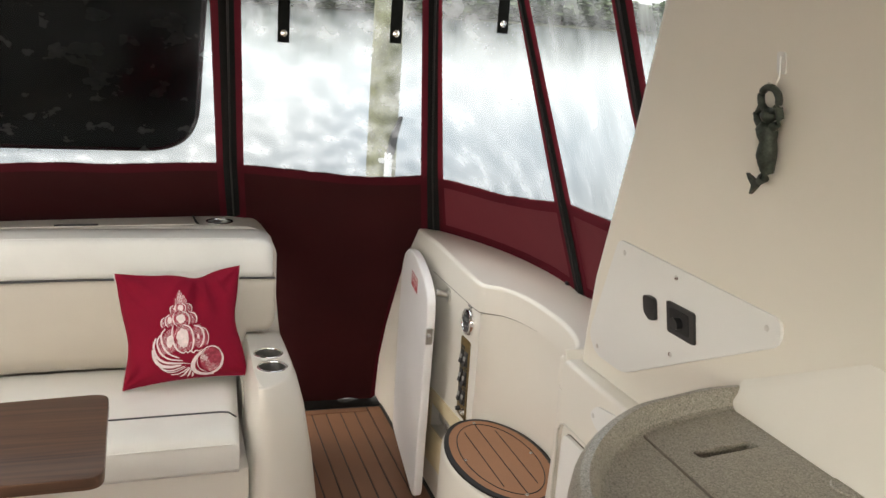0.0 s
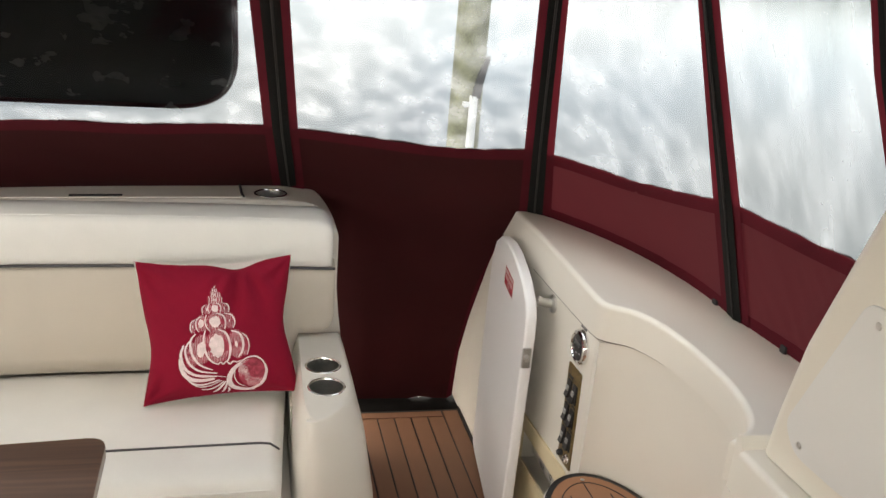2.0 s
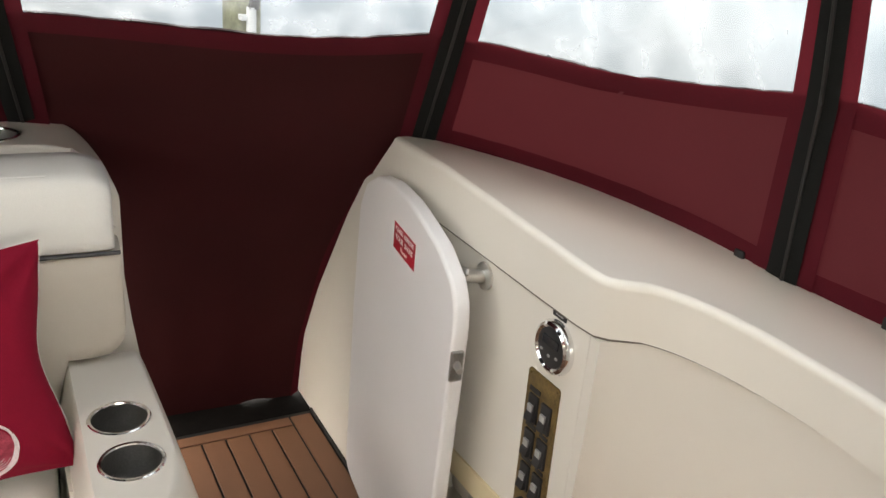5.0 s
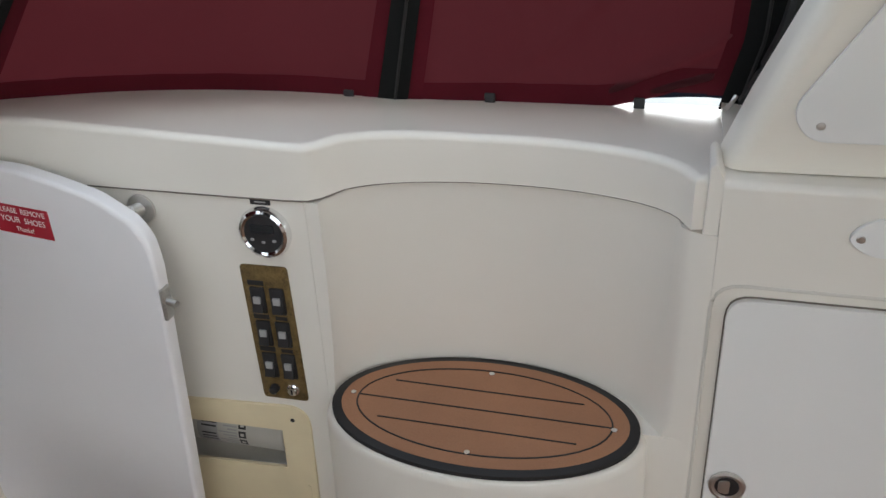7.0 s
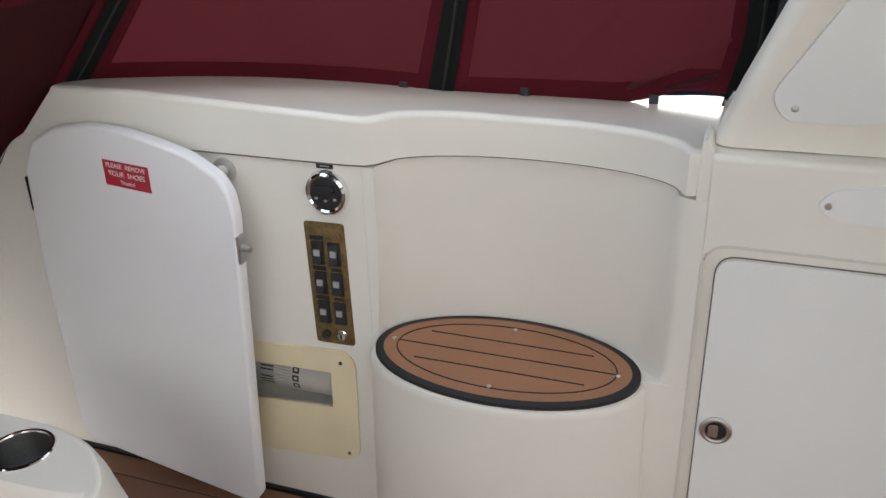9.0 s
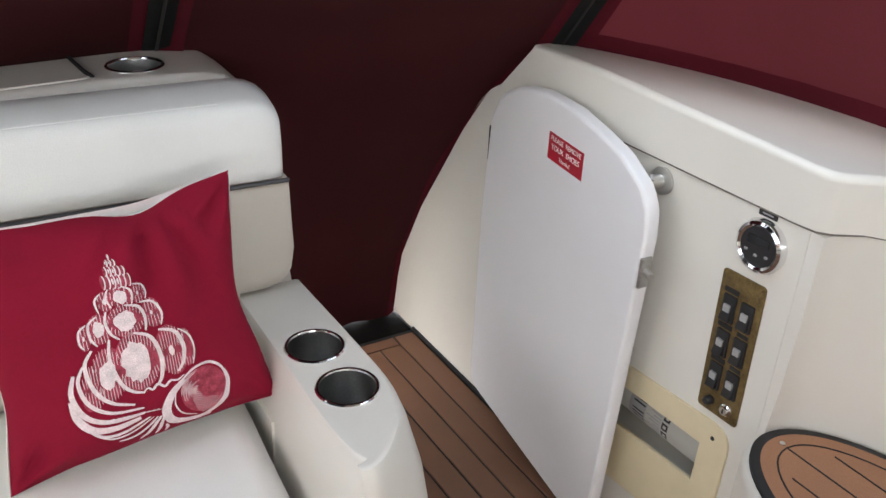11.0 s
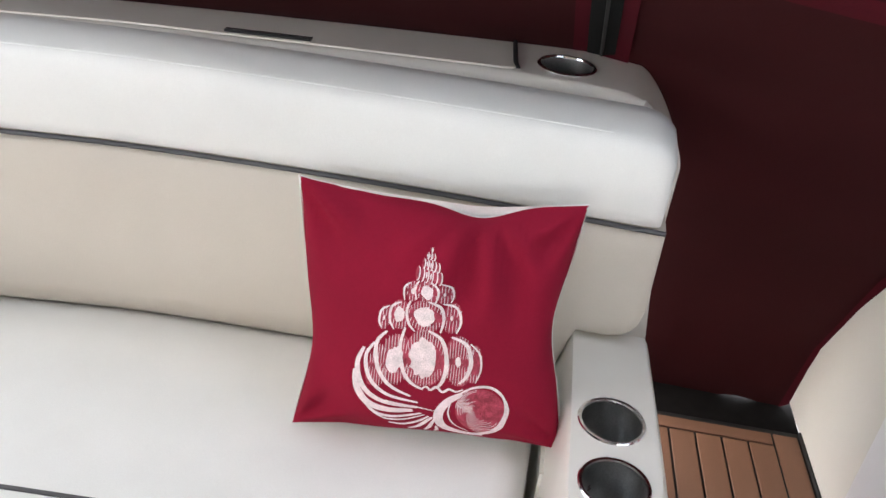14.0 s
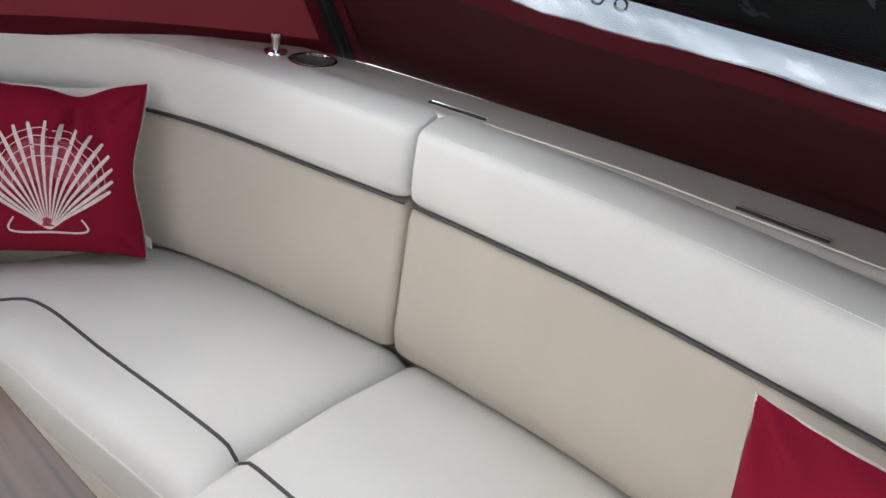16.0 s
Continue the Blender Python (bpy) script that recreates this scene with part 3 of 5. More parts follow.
    bm = prism(poly, 0.0, 0.932, "z")
    edge = [e for e in bm.edges if all(v.co.z > 0.9 and v.co.x < 1.11 for v in e.verts)]
    bmesh.ops.bevel(bm, geom=edge, offset=0.012, segments=3, profile=0.5, affect="EDGES", clamp_overlap=True)
    body = part("body", bm, GEL, root, smooth=40)
    frame_poly = rounded([(1.984, 0.10), (1.984, 0.772), (1.30, 0.772), (1.30, 0.10)], 0.045)
    cut(body, prism(frame_poly, 1.05, 1.112, "x"))
    back = prism(frame_poly, 1.1122, 1.12, "x")
    part("recess", back, RECESS, root, "recess round the locker door, shade in its colour")
    part("recess_lip", tube([(1.1008, p[0], p[1]) for p in frame_poly], 0.0032, n=8, closed=True), RECESS, root)
    dp = rounded([(1.960, 0.13), (1.960, 0.748), (1.325, 0.748), (1.325, 0.13)], 0.035)
    door = part("locker_door", prism(dp, 1.1000, 1.1121, "x", 0.0025, 2), WHITE, root, "white plastic locker door")
    # solid dark line drawn for the shade in the gap round the door
    part("gap_shade_line", tube([(1.1115, p[0], p[1]) for p in dp], 0.0022, n=6, closed=True), SEAM, door, "dark line for the shaded gap round the door")
    m = facing_wall(1.925, 0.399, 1.0974)
    part("latch", lathe([(0.0, 0.0), (0.029, 0.0), (0.029, 0.0025), (0.024, 0.0045), (0.0215, 0.003), (0.0, 0.003)], 36, m=m), STEEL, door, "round chrome flush latch")
    bm = prism(rounded([(-0.014, -0.012), (0.004, -0.014), (0.004, 0.014), (-0.014, 0.012)], 0.006), 0.003, 0.0065, "z", 0.0015, 2)
    bmesh.ops.transform(bm, matrix=m, verts=bm.verts[:])
    part("thumb_pull", bm, STEEL, door)
    part("finger_hole", lathe([(0.0, 0.0), (0.0195, 0.0), (0.019, 0.0008), (0.0, 0.0008)], 24, m=m @ Matrix.Translation((0.0, 0.0, 0.0029))), BLACK, door)
    # second access plate
    pp = rounded([(1.822, 0.862), (1.80, 0.888), (1.60, 0.960), (1.30, 0.960), (1.30, 0.828), (1.79, 0.838)], [0.02, 0.015, 0.03, 0.03, 0.03, 0.025])
    plate = part("access_plate", prism([(y, min(z, 0.9179)) for y, z in pp], 1.0925, 1.0998, "x", 0.003, 2), WHITE, root, "white screwed access plate")
    part("screw", lathe([(0, 0), (0.006, 0), (0.005, 0.0015), (0, 0.002)], 12, m=facing_wall(1.803, 0.864, 1.0924)), STEEL, plate)


build_cabinet()


# ---- wing (arch side) ----
def wing_x(y, z):
    return 1.1022 - (0.0288 * (y - 1.5286) + 0.1685 * (z - 1.2214)) / 0.9853


def build_wing():
    root = thing("wing_wall", (1.15, 1.0, 0.93), "large cream gelcoat arch side panel", "wall", kind="structure")
    aft = [(1.988, 0.934), (1.955, 1.03), (1.895, 1.18), (1.80, 1.36), (1.70, 1.55), (1.585, 1.79), (1.46, 2.06)]
    poly = aft + [(-1.5, 2.06), (-1.5, 0.934)]
    rings = []
    for d, inset in ((0.0, 0.030), (0.006, 0.012), (0.018, 0.003), (0.035, 0.0), (0.10, 0.0)):
        ring = []
        for i, (y, z) in enumerate(poly):
            yy = y - (inset if i < len(aft) else 0)
            ring.append((wing_x(yy, z) + d, yy, z))
        rings.append(ring)
    part("panel", loft(rings), GEL_DULL, root, smooth=60)
    return root


wing = build_wing()


def on_wing(y, z, off=0.0):
    return Vector((wing_x(y, z) - off, y, z))


WING_FRAME = Matrix(((0.0, 0.169, -0.985, 0), (-1, 0, -0.029, 0), (0, -0.985 * -1, -0.169, 0), (0, 0, 0, 1)))


def wing_slab(poly, lo, hi):
    a = [on_wing(y, z, lo) for y, z in poly]
    b = [on_wing(y, z, hi) for y, z in poly]
    return loft([a, b])


def build_wing_plate():
    poly = rounded([(1.752, 1.302), (1.245, 1.288), (1.250, 1.240), (1.76, 0.985), (1.885, 0.985), (1.912, 1.03)], [0.02, 0.03, 0.03, 0.03, 0.03, 0.03])
    bm = wing_slab(poly, -0.001, 0.007)
    bevel_all(bm, 0.003, 2, 50)
    plate = part("access_panel", bm, WHITE, wing, "white triangular screwed access panel")
    for y, z in ((1.729, 1.277), (1.539, 1.276), (1.280, 1.263), (1.566, 1.106), (1.872, 1.010)):
        p = on_wing(y, z, 0.007)
        part("screw", lathe([(0, 0), (0.0062, 0), (0.005, 0.0015), (0, 0.002)], 12, m=Matrix.Translation(p) @ pose(0, 0, 0, 0, -90, 0)), STEEL, plate)
    part("socket", wing_slab(rounded([(1.566, 1.157), (1.566, 1.222), (1.477, 1.222), (1.477, 1.157)], 0.006), 0.007, 0.013), BLACK, plate, "black power socket")
    part("cap", wing_slab(rounded([(1.553, 1.168), (1.553, 1.212), (1.492, 1.212), (1.492, 1.168)], 0.004), 0.013, 0.0145), RUBBER, plate)
    part("knob", wing_slab(ellipse(1.522, 1.188, 0.013, 0.012, 20), 0.0145, 0.028), BLACK, plate)
    part("flap", wing_slab(rounded([(1.648, 1.172), (1.648, 1.208), (1.630, 1.212), (1.608, 1.210), (1.608, 1.163), (1.63, 1.160)], 0.008), 0.007, 0.016), BLACK, plate, "black rubber outlet cover")


build_wing_plate()


def build_mermaid():
    bm = bmesh.new()

    def w(u, v, off=0.02):
        return on_wing(1.262 + 0.9 * u, 1.655 + 0.69 * (v + 0.026), off)
    # opener ring held over the head, arms, body and tail
    tube([w(0.0225 * math.cos(a) + 0.003, -0.052 + 0.026 * math.sin(a)) for a in [2 * math.pi * k / 20 for k in range(20)]], 0.0058, bm, 8, closed=True)
    tube([w(0.024, -0.068), w(0.036, -0.088), w(0.034, -0.100), w(0.020, -0.116)], [0.006, 0.006, 0.006, 0.008], bm, 8)
    tube([w(-0.019, -0.068), w(-0.022, -0.090), w(-0.016, -0.104), w(-0.002, -0.114)], [0.006, 0.006, 0.006, 0.008], bm, 8)
    tube([w(0.004, -0.074), w(0.005, -0.084), w(0.006, -0.094), w(0.008, -0.104)], [0.008, 0.0135, 0.012, 0.007], bm, 10)
    tube([w(0.009, -0.100), w(0.010, -0.115), w(0.008, -0.130), w(0.006, -0.145), w(0.007, -0.160), w(0.010, -0.178), w(0.009, -0.196), w(0.008, -0.212), w(0.016, -0.228), w(0.028, -0.240)], [0.008, 0.017, 0.016, 0.013, 0.015, 0.016, 0.0135, 0.011, 0.009, 0.006], bm, 12)
    fin = loft([[w(0.026, -0.236, o), w(0.036, -0.238, o), w(0.058, -0.226, o), w(0.052, -0.240, o), w(0.044, -0.252, o), w(0.050, -0.274, o), w(0.036, -0.258, o), w(0.026, -0.244, o)] for o in (0.016, 0.024)])
    join(bm, fin)
    ob = part("mermaid_opener", bm, BRONZE, smooth=60)
    tagged(ob, "dark green bronze bottle opener figure hung on the wall", "ornament")
    hook = thing("wall_hook", tuple(on_wing(1.262, 1.69)), "small clear plastic adhesive wall hook", "hook")
    part("base", wing_slab(rounded([(1.271, 1.675), (1.271, 1.708), (1.253, 1.708), (1.253, 1.675)], 0.006), 0.0, 0.003), WHITE, hook)
    part("wire", tube([on_wing(1.262, 1.70, 0.004), on_wing(1.262, 1.67, 0.006), on_wing(1.262, 1.657, 0.014), on_wing(1.262, 1.662, 0.026)], 0.0016, n=6), STEEL, hook)


build_mermaid()


# ---- wet bar counter ----
def build_counter():
    root = thing("wet_bar", (0.9, 0.7, 0.0), "wet bar with speckled grey solid-surface top", "wet bar")
    edge = [Vector(p) for p in catmull([(1.128, 1.36), (1.05, 1.358), (0.96, 1.336), (0.885, 1.314), (0.819, 1.275), (0.766, 1.232), (0.720, 1.183), (0.679, 1.126), (0.646, 1.05), (0.63, 0.95), (0.625, 0.8), (0.625, 0.3)], 4)]

    def inset(k):
        out = []
        for i, p in enumerate(edge):
            d = edge[min(i + 1, len(edge) - 1)] - edge[max(i - 1, 0)]
            n = Vector((-d.y, d.x)).normalized()
            q = p + n * k
            out.append(Vector((min(q.x, 1.128), q.y)))
        return out
    back = [Vector((1.128, 0.3))]
    prof = [(0.0, 1.06), (-0.004, 1.09), (0.0, 1.118), (0.010, 1.131), (0.022, 1.133), (0.032, 1.126), (0.040, 1.106), (0.050, 1.100)]
    rings = [[(p.x, p.y, z) for p in inset(k) + back] for k, z in prof]
    top = part("countertop", loft(rings), STONE, root, "speckled grey countertop", smooth=60)
    cut(top, prism(rounded([(0.915, 1.190), (1.035, 1.205), (1.04, 1.185), (0.92, 1.168)], 0.008), 1.08, 1.2, "z"))
    part("slot_bottom", box(0.90, 1.05, 1.16, 1.21, 1.082, 1.084), RUBBER, root)
    part("lid_groove", tube([(0.86, 0.95, 1.1005), (0.868, 1.262, 1.1005), (0.874, 1.268, 1.1005)], 0.0022, n=6), SEAM, root, "dark lid joint")
    part("drain", lathe([(0, 0), (0.030, 0), (0.028, 0.002), (0, 0.002)], 24, m=Matrix.Translation((1.09, 1.045, 1.1002))), STONE, root)
    front = [Vector((min(p.x, 1.098), p.y)) for p in inset(0.045)]
    part("cabinet_body", loft([[(p.x, p.y, z) for p in front + [Vector((1.098, 0.3))]] for z in (0.0, 1.0605)]), GEL, root, "cream gelcoat cabinet front")
    # white fillet between counter and wing
    a = [Vector((1.085, 1.345, 1.1005)), Vector((1.085, 0.3, 1.1005))]
    b = [on_wing(1.345, 1.142, 0.002), on_wing(1.07, 1.281, 0.002), on_wing(0.3, 1.281, 0.002)]
    bm = bmesh.new()
    v = [bm.verts.new(p) for p in (a[0], Vector((1.085, 1.07, 1.1005)), a[1], b[2], b[1], b[0])]
    bm.faces.new((v[0], v[1], v[4], v[5]))
    bm.faces.new((v[1], v[2], v[3], v[4]))
    ex = bmesh.ops.extrude_face_region(bm, geom=bm.faces[:])
    bmesh.ops.translate(bm, verts=[g for g in ex["geom"] if isinstance(g, bmesh.types.BMVert)], vec=(0.02, 0, -0.0))
    bmesh.ops.recalc_face_normals(bm, faces=bm.faces[:])
    part("splash", bm, GEL, root, "cream moulded splashback")


build_counter()


# ---- transom, seat base and armrest ----
FRONT = [(-1.36, 3.165), (-1.117, 3.225), (-0.848, 3.28), (-0.699, 3.312), (-0.432, 3.367), (-0.12, 3.397), (0.266, 3.428), (0.44, 3.41)]
BACK = [(-1.25, 3.34), (-1.092, 3.392), (-0.888, 3.444), (-0.517, 3.519), (-0.149, 3.575), (0.26, 3.622), (0.40, 3.63)]


def cup_holder(x, y, z, r, group=""):
    c = thing("cup_holder", (x, y, z), "round stainless steel cup holder set flush", "cup holder", group)
    m = Matrix.Translation((x, y, z))
    part("cup", lathe([(r - 0.006, 0.001), (r - 0.007, -0.012), (r - 0.009, -0.066), (r - 0.010, -0.076), (r - 0.012, -0.080), (r - 0.018, -0.0815), (r - 0.019, -0.0805), (r - 0.022, -0.0805), (r - 0.024, -0.083), (0.004, -0.0835), (0.004, -0.086), (r - 0.009, -0.086), (r - 0.005, -0.02), (r - 0.005, 0.0)], 40, m=m, closed=True), CUPSTEEL, c, "brushed steel cup")
    part("rim", lathe([(r - 0.007, -0.001), (r - 0.006, 0.0018), (r - 0.002, 0.0024), (r, 0.0006), (r, -0.0005)], 40, m=m, closed=True), CHROME, c, "polished rim")
    part("drain", lathe([(0, 0), (0.013, 0), (0.0125, 0.001), (0, 0.001)], 24, m=Matrix.Translation((x, y, z - 0.0829))), RUBBER, c, "dark drain hole")
    return c


def build_transom():
    root = thing("transom", (-0.3, 3.45, 0.0), "cream gelcoat transom ledge behind the seat", "transom", kind="structure")
    f = catmull(FRONT, 4)
    b = catmull(BACK, 4)
    end = catmull([(0.40, 3.63), (0.492, 3.605), (0.542, 3.53), (0.556, 3.43), (0.558, 3.30)], 4)
    plan = [Vector((-1.78, 2.6)), Vector((-1.735, 2.62))] + catmull([(-1.73, 2.80), (-1.65, 3.02), (-1.36, 3.17)], 3)[:-1] + f[:-1] + [Vector((0.44, 3.405)), Vector((0.47, 3.385)), Vector((0.552, 3.38))] + end[::-1][6:] + b[::-1][1:] + [Vector((-1.45, 3.30)), Vector((-1.78, 3.05))]
    bm = prism([tuple(p) for p in plan], 0.0, 0.952, "z")
    top = [e for e in bm.edges if all(v.co.z > 0.9 for v in e.verts) and e.calc_face_angle(0) > radians(40) and min(v.co.y for v in e.verts) > 2.7]
    bmesh.ops.bevel(bm, geom=top, offset=0.022, segments=5, profile=0.5, affect="EDGES", clamp_overlap=True)
    for v in bm.verts:
        if v.co.x > 0.46 and v.co.z > 0.8:
            v.co.z -= 0.085 * min(1.0, (v.co.x - 0.46) / 0.095) ** 2
    body = part("body", bm, GEL, root, smooth=50)
    for x, y in ((0.346, 3.512), (-1.148, 3.285)):
        cut(body, lathe([(0.0, 0.80), (0.047, 0.80), (0.047, 1.0), (0.0, 1.0)], 40, m=Matrix.Translation((x, y, 0))))
    # lid joint and pull slots
    part("lid_joint", tube([(0.264, 3.462, 0.9535), (0.258, 3.49, 0.954), (0.250, 3.60, 0.954)], 0.0042, n=6), RUBBER, root, "dark hatch joint")
    lip = [(x, interp(FRONT, x) + 0.030, 0.9525) for x in (-0.70, -0.55, -0.40, -0.25, -0.10, 0.05, 0.18, 0.235)] + [(0.256, 3.462, 0.9525), (0.264, 3.478, 0.9525)]
    part("hatch_lip", tube(catmull(lip, 4), 0.0024, n=6), GEL_DULL, root, "moulded hatch front lip")
    for x0, x1 in ((-0.235, -0.088), (-0.835, -0.71)):
        p = [Vector((x, interp(FRONT, x) + 0.046, 0.9535)) for x in (x0, (x0 + x1) / 2, x1)]
        s = part("pull_slot", tube(p, [0.003, 0.0032, 0.003], n=6), RUBBER, root, "dark hatch pull slot")
        q = [v + Vector((0, 0.009, 0.0005)) for v in p]
        part("slot_trim", tube(q, 0.0022, n=6), CHROME, s)
    # end of the transom down to the floor beside the gate
    rings = []
    for z, k in ((0.0, 0.085), (0.2, 0.07), (0.45, 0.045), (0.60, 0.025), (0.80, 0.006), (0.93, 0.0)):
        rings.append([(0.40, 3.05, z), (0.53 + k, 3.05, z), (0.535 + k, 3.25, z), (0.52 + k, 3.45, z), (0.50 + k, 3.55, z), (0.46, 3.61, z), (0.40, 3.62, z)])
    low = [[(x, min(y, 3.6), z) for x, y, z in r] for r in rings if r[0][2] <= 0.56]
    part("gate_side", loft(low), GEL, root, smooth=50)
    part("end_wall", loft([[(x, max(y, 3.37), min(z, 0.80)) for x, y, z in r] for r in rings if 0.45 <= r[0][2] <= 0.8]), GEL, root, smooth=50)
    return root


transom = build_transom()
cup_holder(0.346, 3.512, 0.9525, 0.052)
cup_holder(-1.148, 3.285, 0.9525, 0.052)


def build_armrest():
    root = thing("armrest", (0.48, 3.0, 0.0), "white gelcoat armrest with two cup holders", "armrest", kind="structure")
    plan = catmull([(0.402, 3.29), (0.400, 3.05), (0.397, 2.90), (0.402, 2.80), (0.425, 2.755), (0.455, 2.755), (0.492, 2.785), (0.533, 2.840), (0.557, 2.92), (0.560, 3.05), (0.556, 3.29)], 4)
    rings = []
    for z, grow, fw in ((0.0, 0.10, 0.035), (0.25, 0.07, 0.03), (0.44, 0.038, 0.022), (0.53, 0.014, 0.010), (0.558, 0.004, 0.002), (0.567, -0.002, -0.003), (0.570, -0.010, -0.010)):
        rings.append([(p.x + (grow * (p.x - 0.40) / 0.16 if p.x > 0.42 else interp([(0.0, 0.0), (0.40, 0.0), (0.53, 0.016), (0.558, 0.021), (0.567, 0.026), (0.58, 0.034)], z)), p.y - (fw if p.y < 2.95 else fw * max(0, (3.29 - p.y) / 0.34)), z) for p in plan])
    body = part("body", loft(rings), GEL, root, smooth=60)
    for y in (3.063, 2.934):
        cut(body, lathe([(0.0, 0.40), (0.047, 0.40), (0.047, 0.7), (0.0, 0.7)], 40, m=Matrix.Translation((0.489, y, 0))))
    return root


build_armrest()
cup_holder(0.489, 3.063, 0.5705, 0.052, "armrest cup holders")
cup_holder(0.489, 2.934, 0.5705, 0.052, "armrest cup holders")


# ---- seat ----
BACKLINE = [(-1.66, 2.60), (-1.635, 2.78), (-1.57, 2.93), (-1.439, 3.045), (-1.227, 3.128), (-0.993, 3.182), (-0.766, 3.232), (-0.542, 3.262), (-0.32, 3.282), (0.0, 3.287), (0.30, 3.280), (0.535, 3.268)]


def along(line, a, b, n):
    """n points of a smooth plan line between two values of arc length share (0..1)."""
    pts = catmull([(x, y, 0) for x, y in line], 10)
    d = [0.0]
    for p, q in zip(pts, pts[1:]):
        d.append(d[-1] + (q - p).length)
    out = []
    for i in range(n):
        s = (a + (b - a) * i / (n - 1)) * d[-1]
        for j in range(len(d) - 1):
            if s <= d[j + 1] + 1e-9:
                t = (s - d[j]) / max(1e-9, d[j + 1] - d[j])
                p = pts[j].lerp(pts[j + 1], t)
                tg = (pts[j + 1] - pts[j]).normalized()
                out.append((p, Vector((-tg.y, tg.x, 0))))
                break
    return out


def share_at(line, x):
    pts = catmull([(u, v, 0) for u, v in line], 10)
    d, hit = [0.0], 0.0
    for p, q in zip(pts, pts[1:]):
        d.append(d[-1] + (q - p).length)
        if p.x <= x <= q.x:
            hit = d[-2] + (q - p).length * (x - p.x) / max(1e-9, q.x - p.x)
    return hit / d[-1]


def pad(line, a, b, profile, n=36, round_len=0.035, drop=None, lift=None):
    """A stuffed cushion: a closed profile of (offset out of the line, z), swept along a plan line, with softly rounded ends."""
    st = along(line, a, b, n)
    length = sum((q[0] - p[0]).length for p, q in zip(st, st[1:]))
    # denser stations near the ends
    ts = [0, 0.004, 0.012, 0.025, 0.045] + [0.08 + 0.84 * i / (n - 1) for i in range(n)] + [0.955, 0.975, 0.988, 0.996, 1.0]
    st = []
    for t in ts:
        st += along(line, a + (b - a) * t, a + (b - a) * t + 1e-6, 2)[:1]
    cz = sum(z for _, z in profile) / len(profile)
    co = sum(o for o, _ in profile) / len(profile)
    rings = []
    for t, (p, nrm) in zip(ts, st):
        e = min(t, 1 - t) * length
        k = 1.0 if e >= round_len else math.sqrt(max(0.0, 1 - (1 - e / round_len) ** 2))
        if drop and (1 - t) * length < drop:
            q = (1 - t) * length / drop
            f = 0.76 + 0.24 * math.sqrt(max(0.0, 1 - (1 - q) ** 2))
            z0 = min(z for _, z in profile)
            rings.append([p + nrm * (co + (o - co) * (1 - 0.35 * (1 - k))) + Vector((0, 0, z0 + (z - z0) * f)) for o, z in profile])
            continue
        if lift and (1 - t) * length < 0.125:
            q = min(1.0, (1 - t) * length / 0.06)
            z0 = lift + 0.055 * (1 - math.sqrt(max(0.0, 1 - (1 - q) ** 2)))
            z1 = max(z for _, z in profile)
            low = min(z for _, z in profile)
            rings.append([p + nrm * (co + (o - co) * (1 - 0.25 * (1 - k))) + Vector((0, 0, z1 - (z1 - z) * (z1 - z0) / (z1 - low))) for o, z in profile])
            continue
        rings.append([p + nrm * (co + (o - co) * (1 - 0.35 * (1 - k))) + Vector((0, 0, cz + (z - cz) * (1 - 0.12 * (1 - k)))) for o, z in profile])
    return loft(rings)


def smooth_profile(pts, n=5):
    return [(p.x, p.y) for p in catmull(list(pts) + [pts[0]], n)][:-1]


def build_backrest(name, x0, x1, label, n):
    root = thing(name, (0.5 * (x0 + x1), 3.25, 0.45), label, "backrest", "bench seat cushions")
    a, b = (share_at(BACKLINE, x0) if x0 > -1.6 else 0.0), (share_at(BACKLINE, x1) if x1 < 0.53 else 1.0)
    low = [(0.10, 0.446), (0.016, 0.448), (-0.010, 0.460), (-0.022, 0.51), (-0.014, 0.62), (-0.008, 0.72), (-0.004, 0.775), (0.006, 0.790), (0.10, 0.79)]
    part("lower_panel", pad(BACKLINE, a, b, low, n, 0.035, None, 0.574 if b > 0.99 else None), TAUPE, root, "taupe vinyl lower panel", smooth=60)
    up = [(0.10, 0.792), (0.006, 0.792), (-0.009, 0.799), (-0.014, 0.820), (-0.015, 0.860), (-0.012, 0.895), (-0.009, 0.918), (-0.005, 0.930), (0.003, 0.937), (0.014, 0.941), (0.040, 0.947), (0.070, 0.952), (0.098, 0.953), (0.112, 0.945)]
    part("upper_roll", pad(BACKLINE, a, b if b < 0.99 else 0.996, up, n, 0.045, 0.065 if b > 0.99 else None), VINYL, root, "white vinyl upper roll", smooth=60)
    part("crest_seam", tube([p + nn * 0.006 + Vector((0, 0, 0.9385)) for p, nn in along(BACKLINE, a + 0.02, b - 0.045, 60)], 0.0011, n=5), VINYL, root, "stitched crest seam")
    st = along(BACKLINE, a + 0.006, b - 0.0005, 60)
    part("piping", tube([p + nn * -0.006 + Vector((0, 0, 0.791)) for p, nn in st], 0.0042, n=8), PIPING, root, "dark grey piping")


build_backrest("back_cushion", -0.762, 0.54, "white and taupe vinyl backrest with dark piping", 34)
build_backrest("back_cushion", -1.70, -0.768, "white and taupe vinyl corner backrest with dark piping", 40)

SEATLINE = [(-1.44, 2.30), (-1.40, 2.55), (-1.37, 2.70), (-1.30, 2.745), (-1.095, 2.770), (-0.86, 2.803), (-0.684, 2.822), (-0.39, 2.842), (-0.03, 2.856), (0.397, 2.866)]


def build_seat(x0, x1, corner):
    root = thing("seat_cushion", (0.5 * (x0 + x1), 2.95, 0.33), "white vinyl bench seat cushion with dark piping" if not corner else "white vinyl corner seat cushion with dark piping", "cushion", "bench seat cushions")
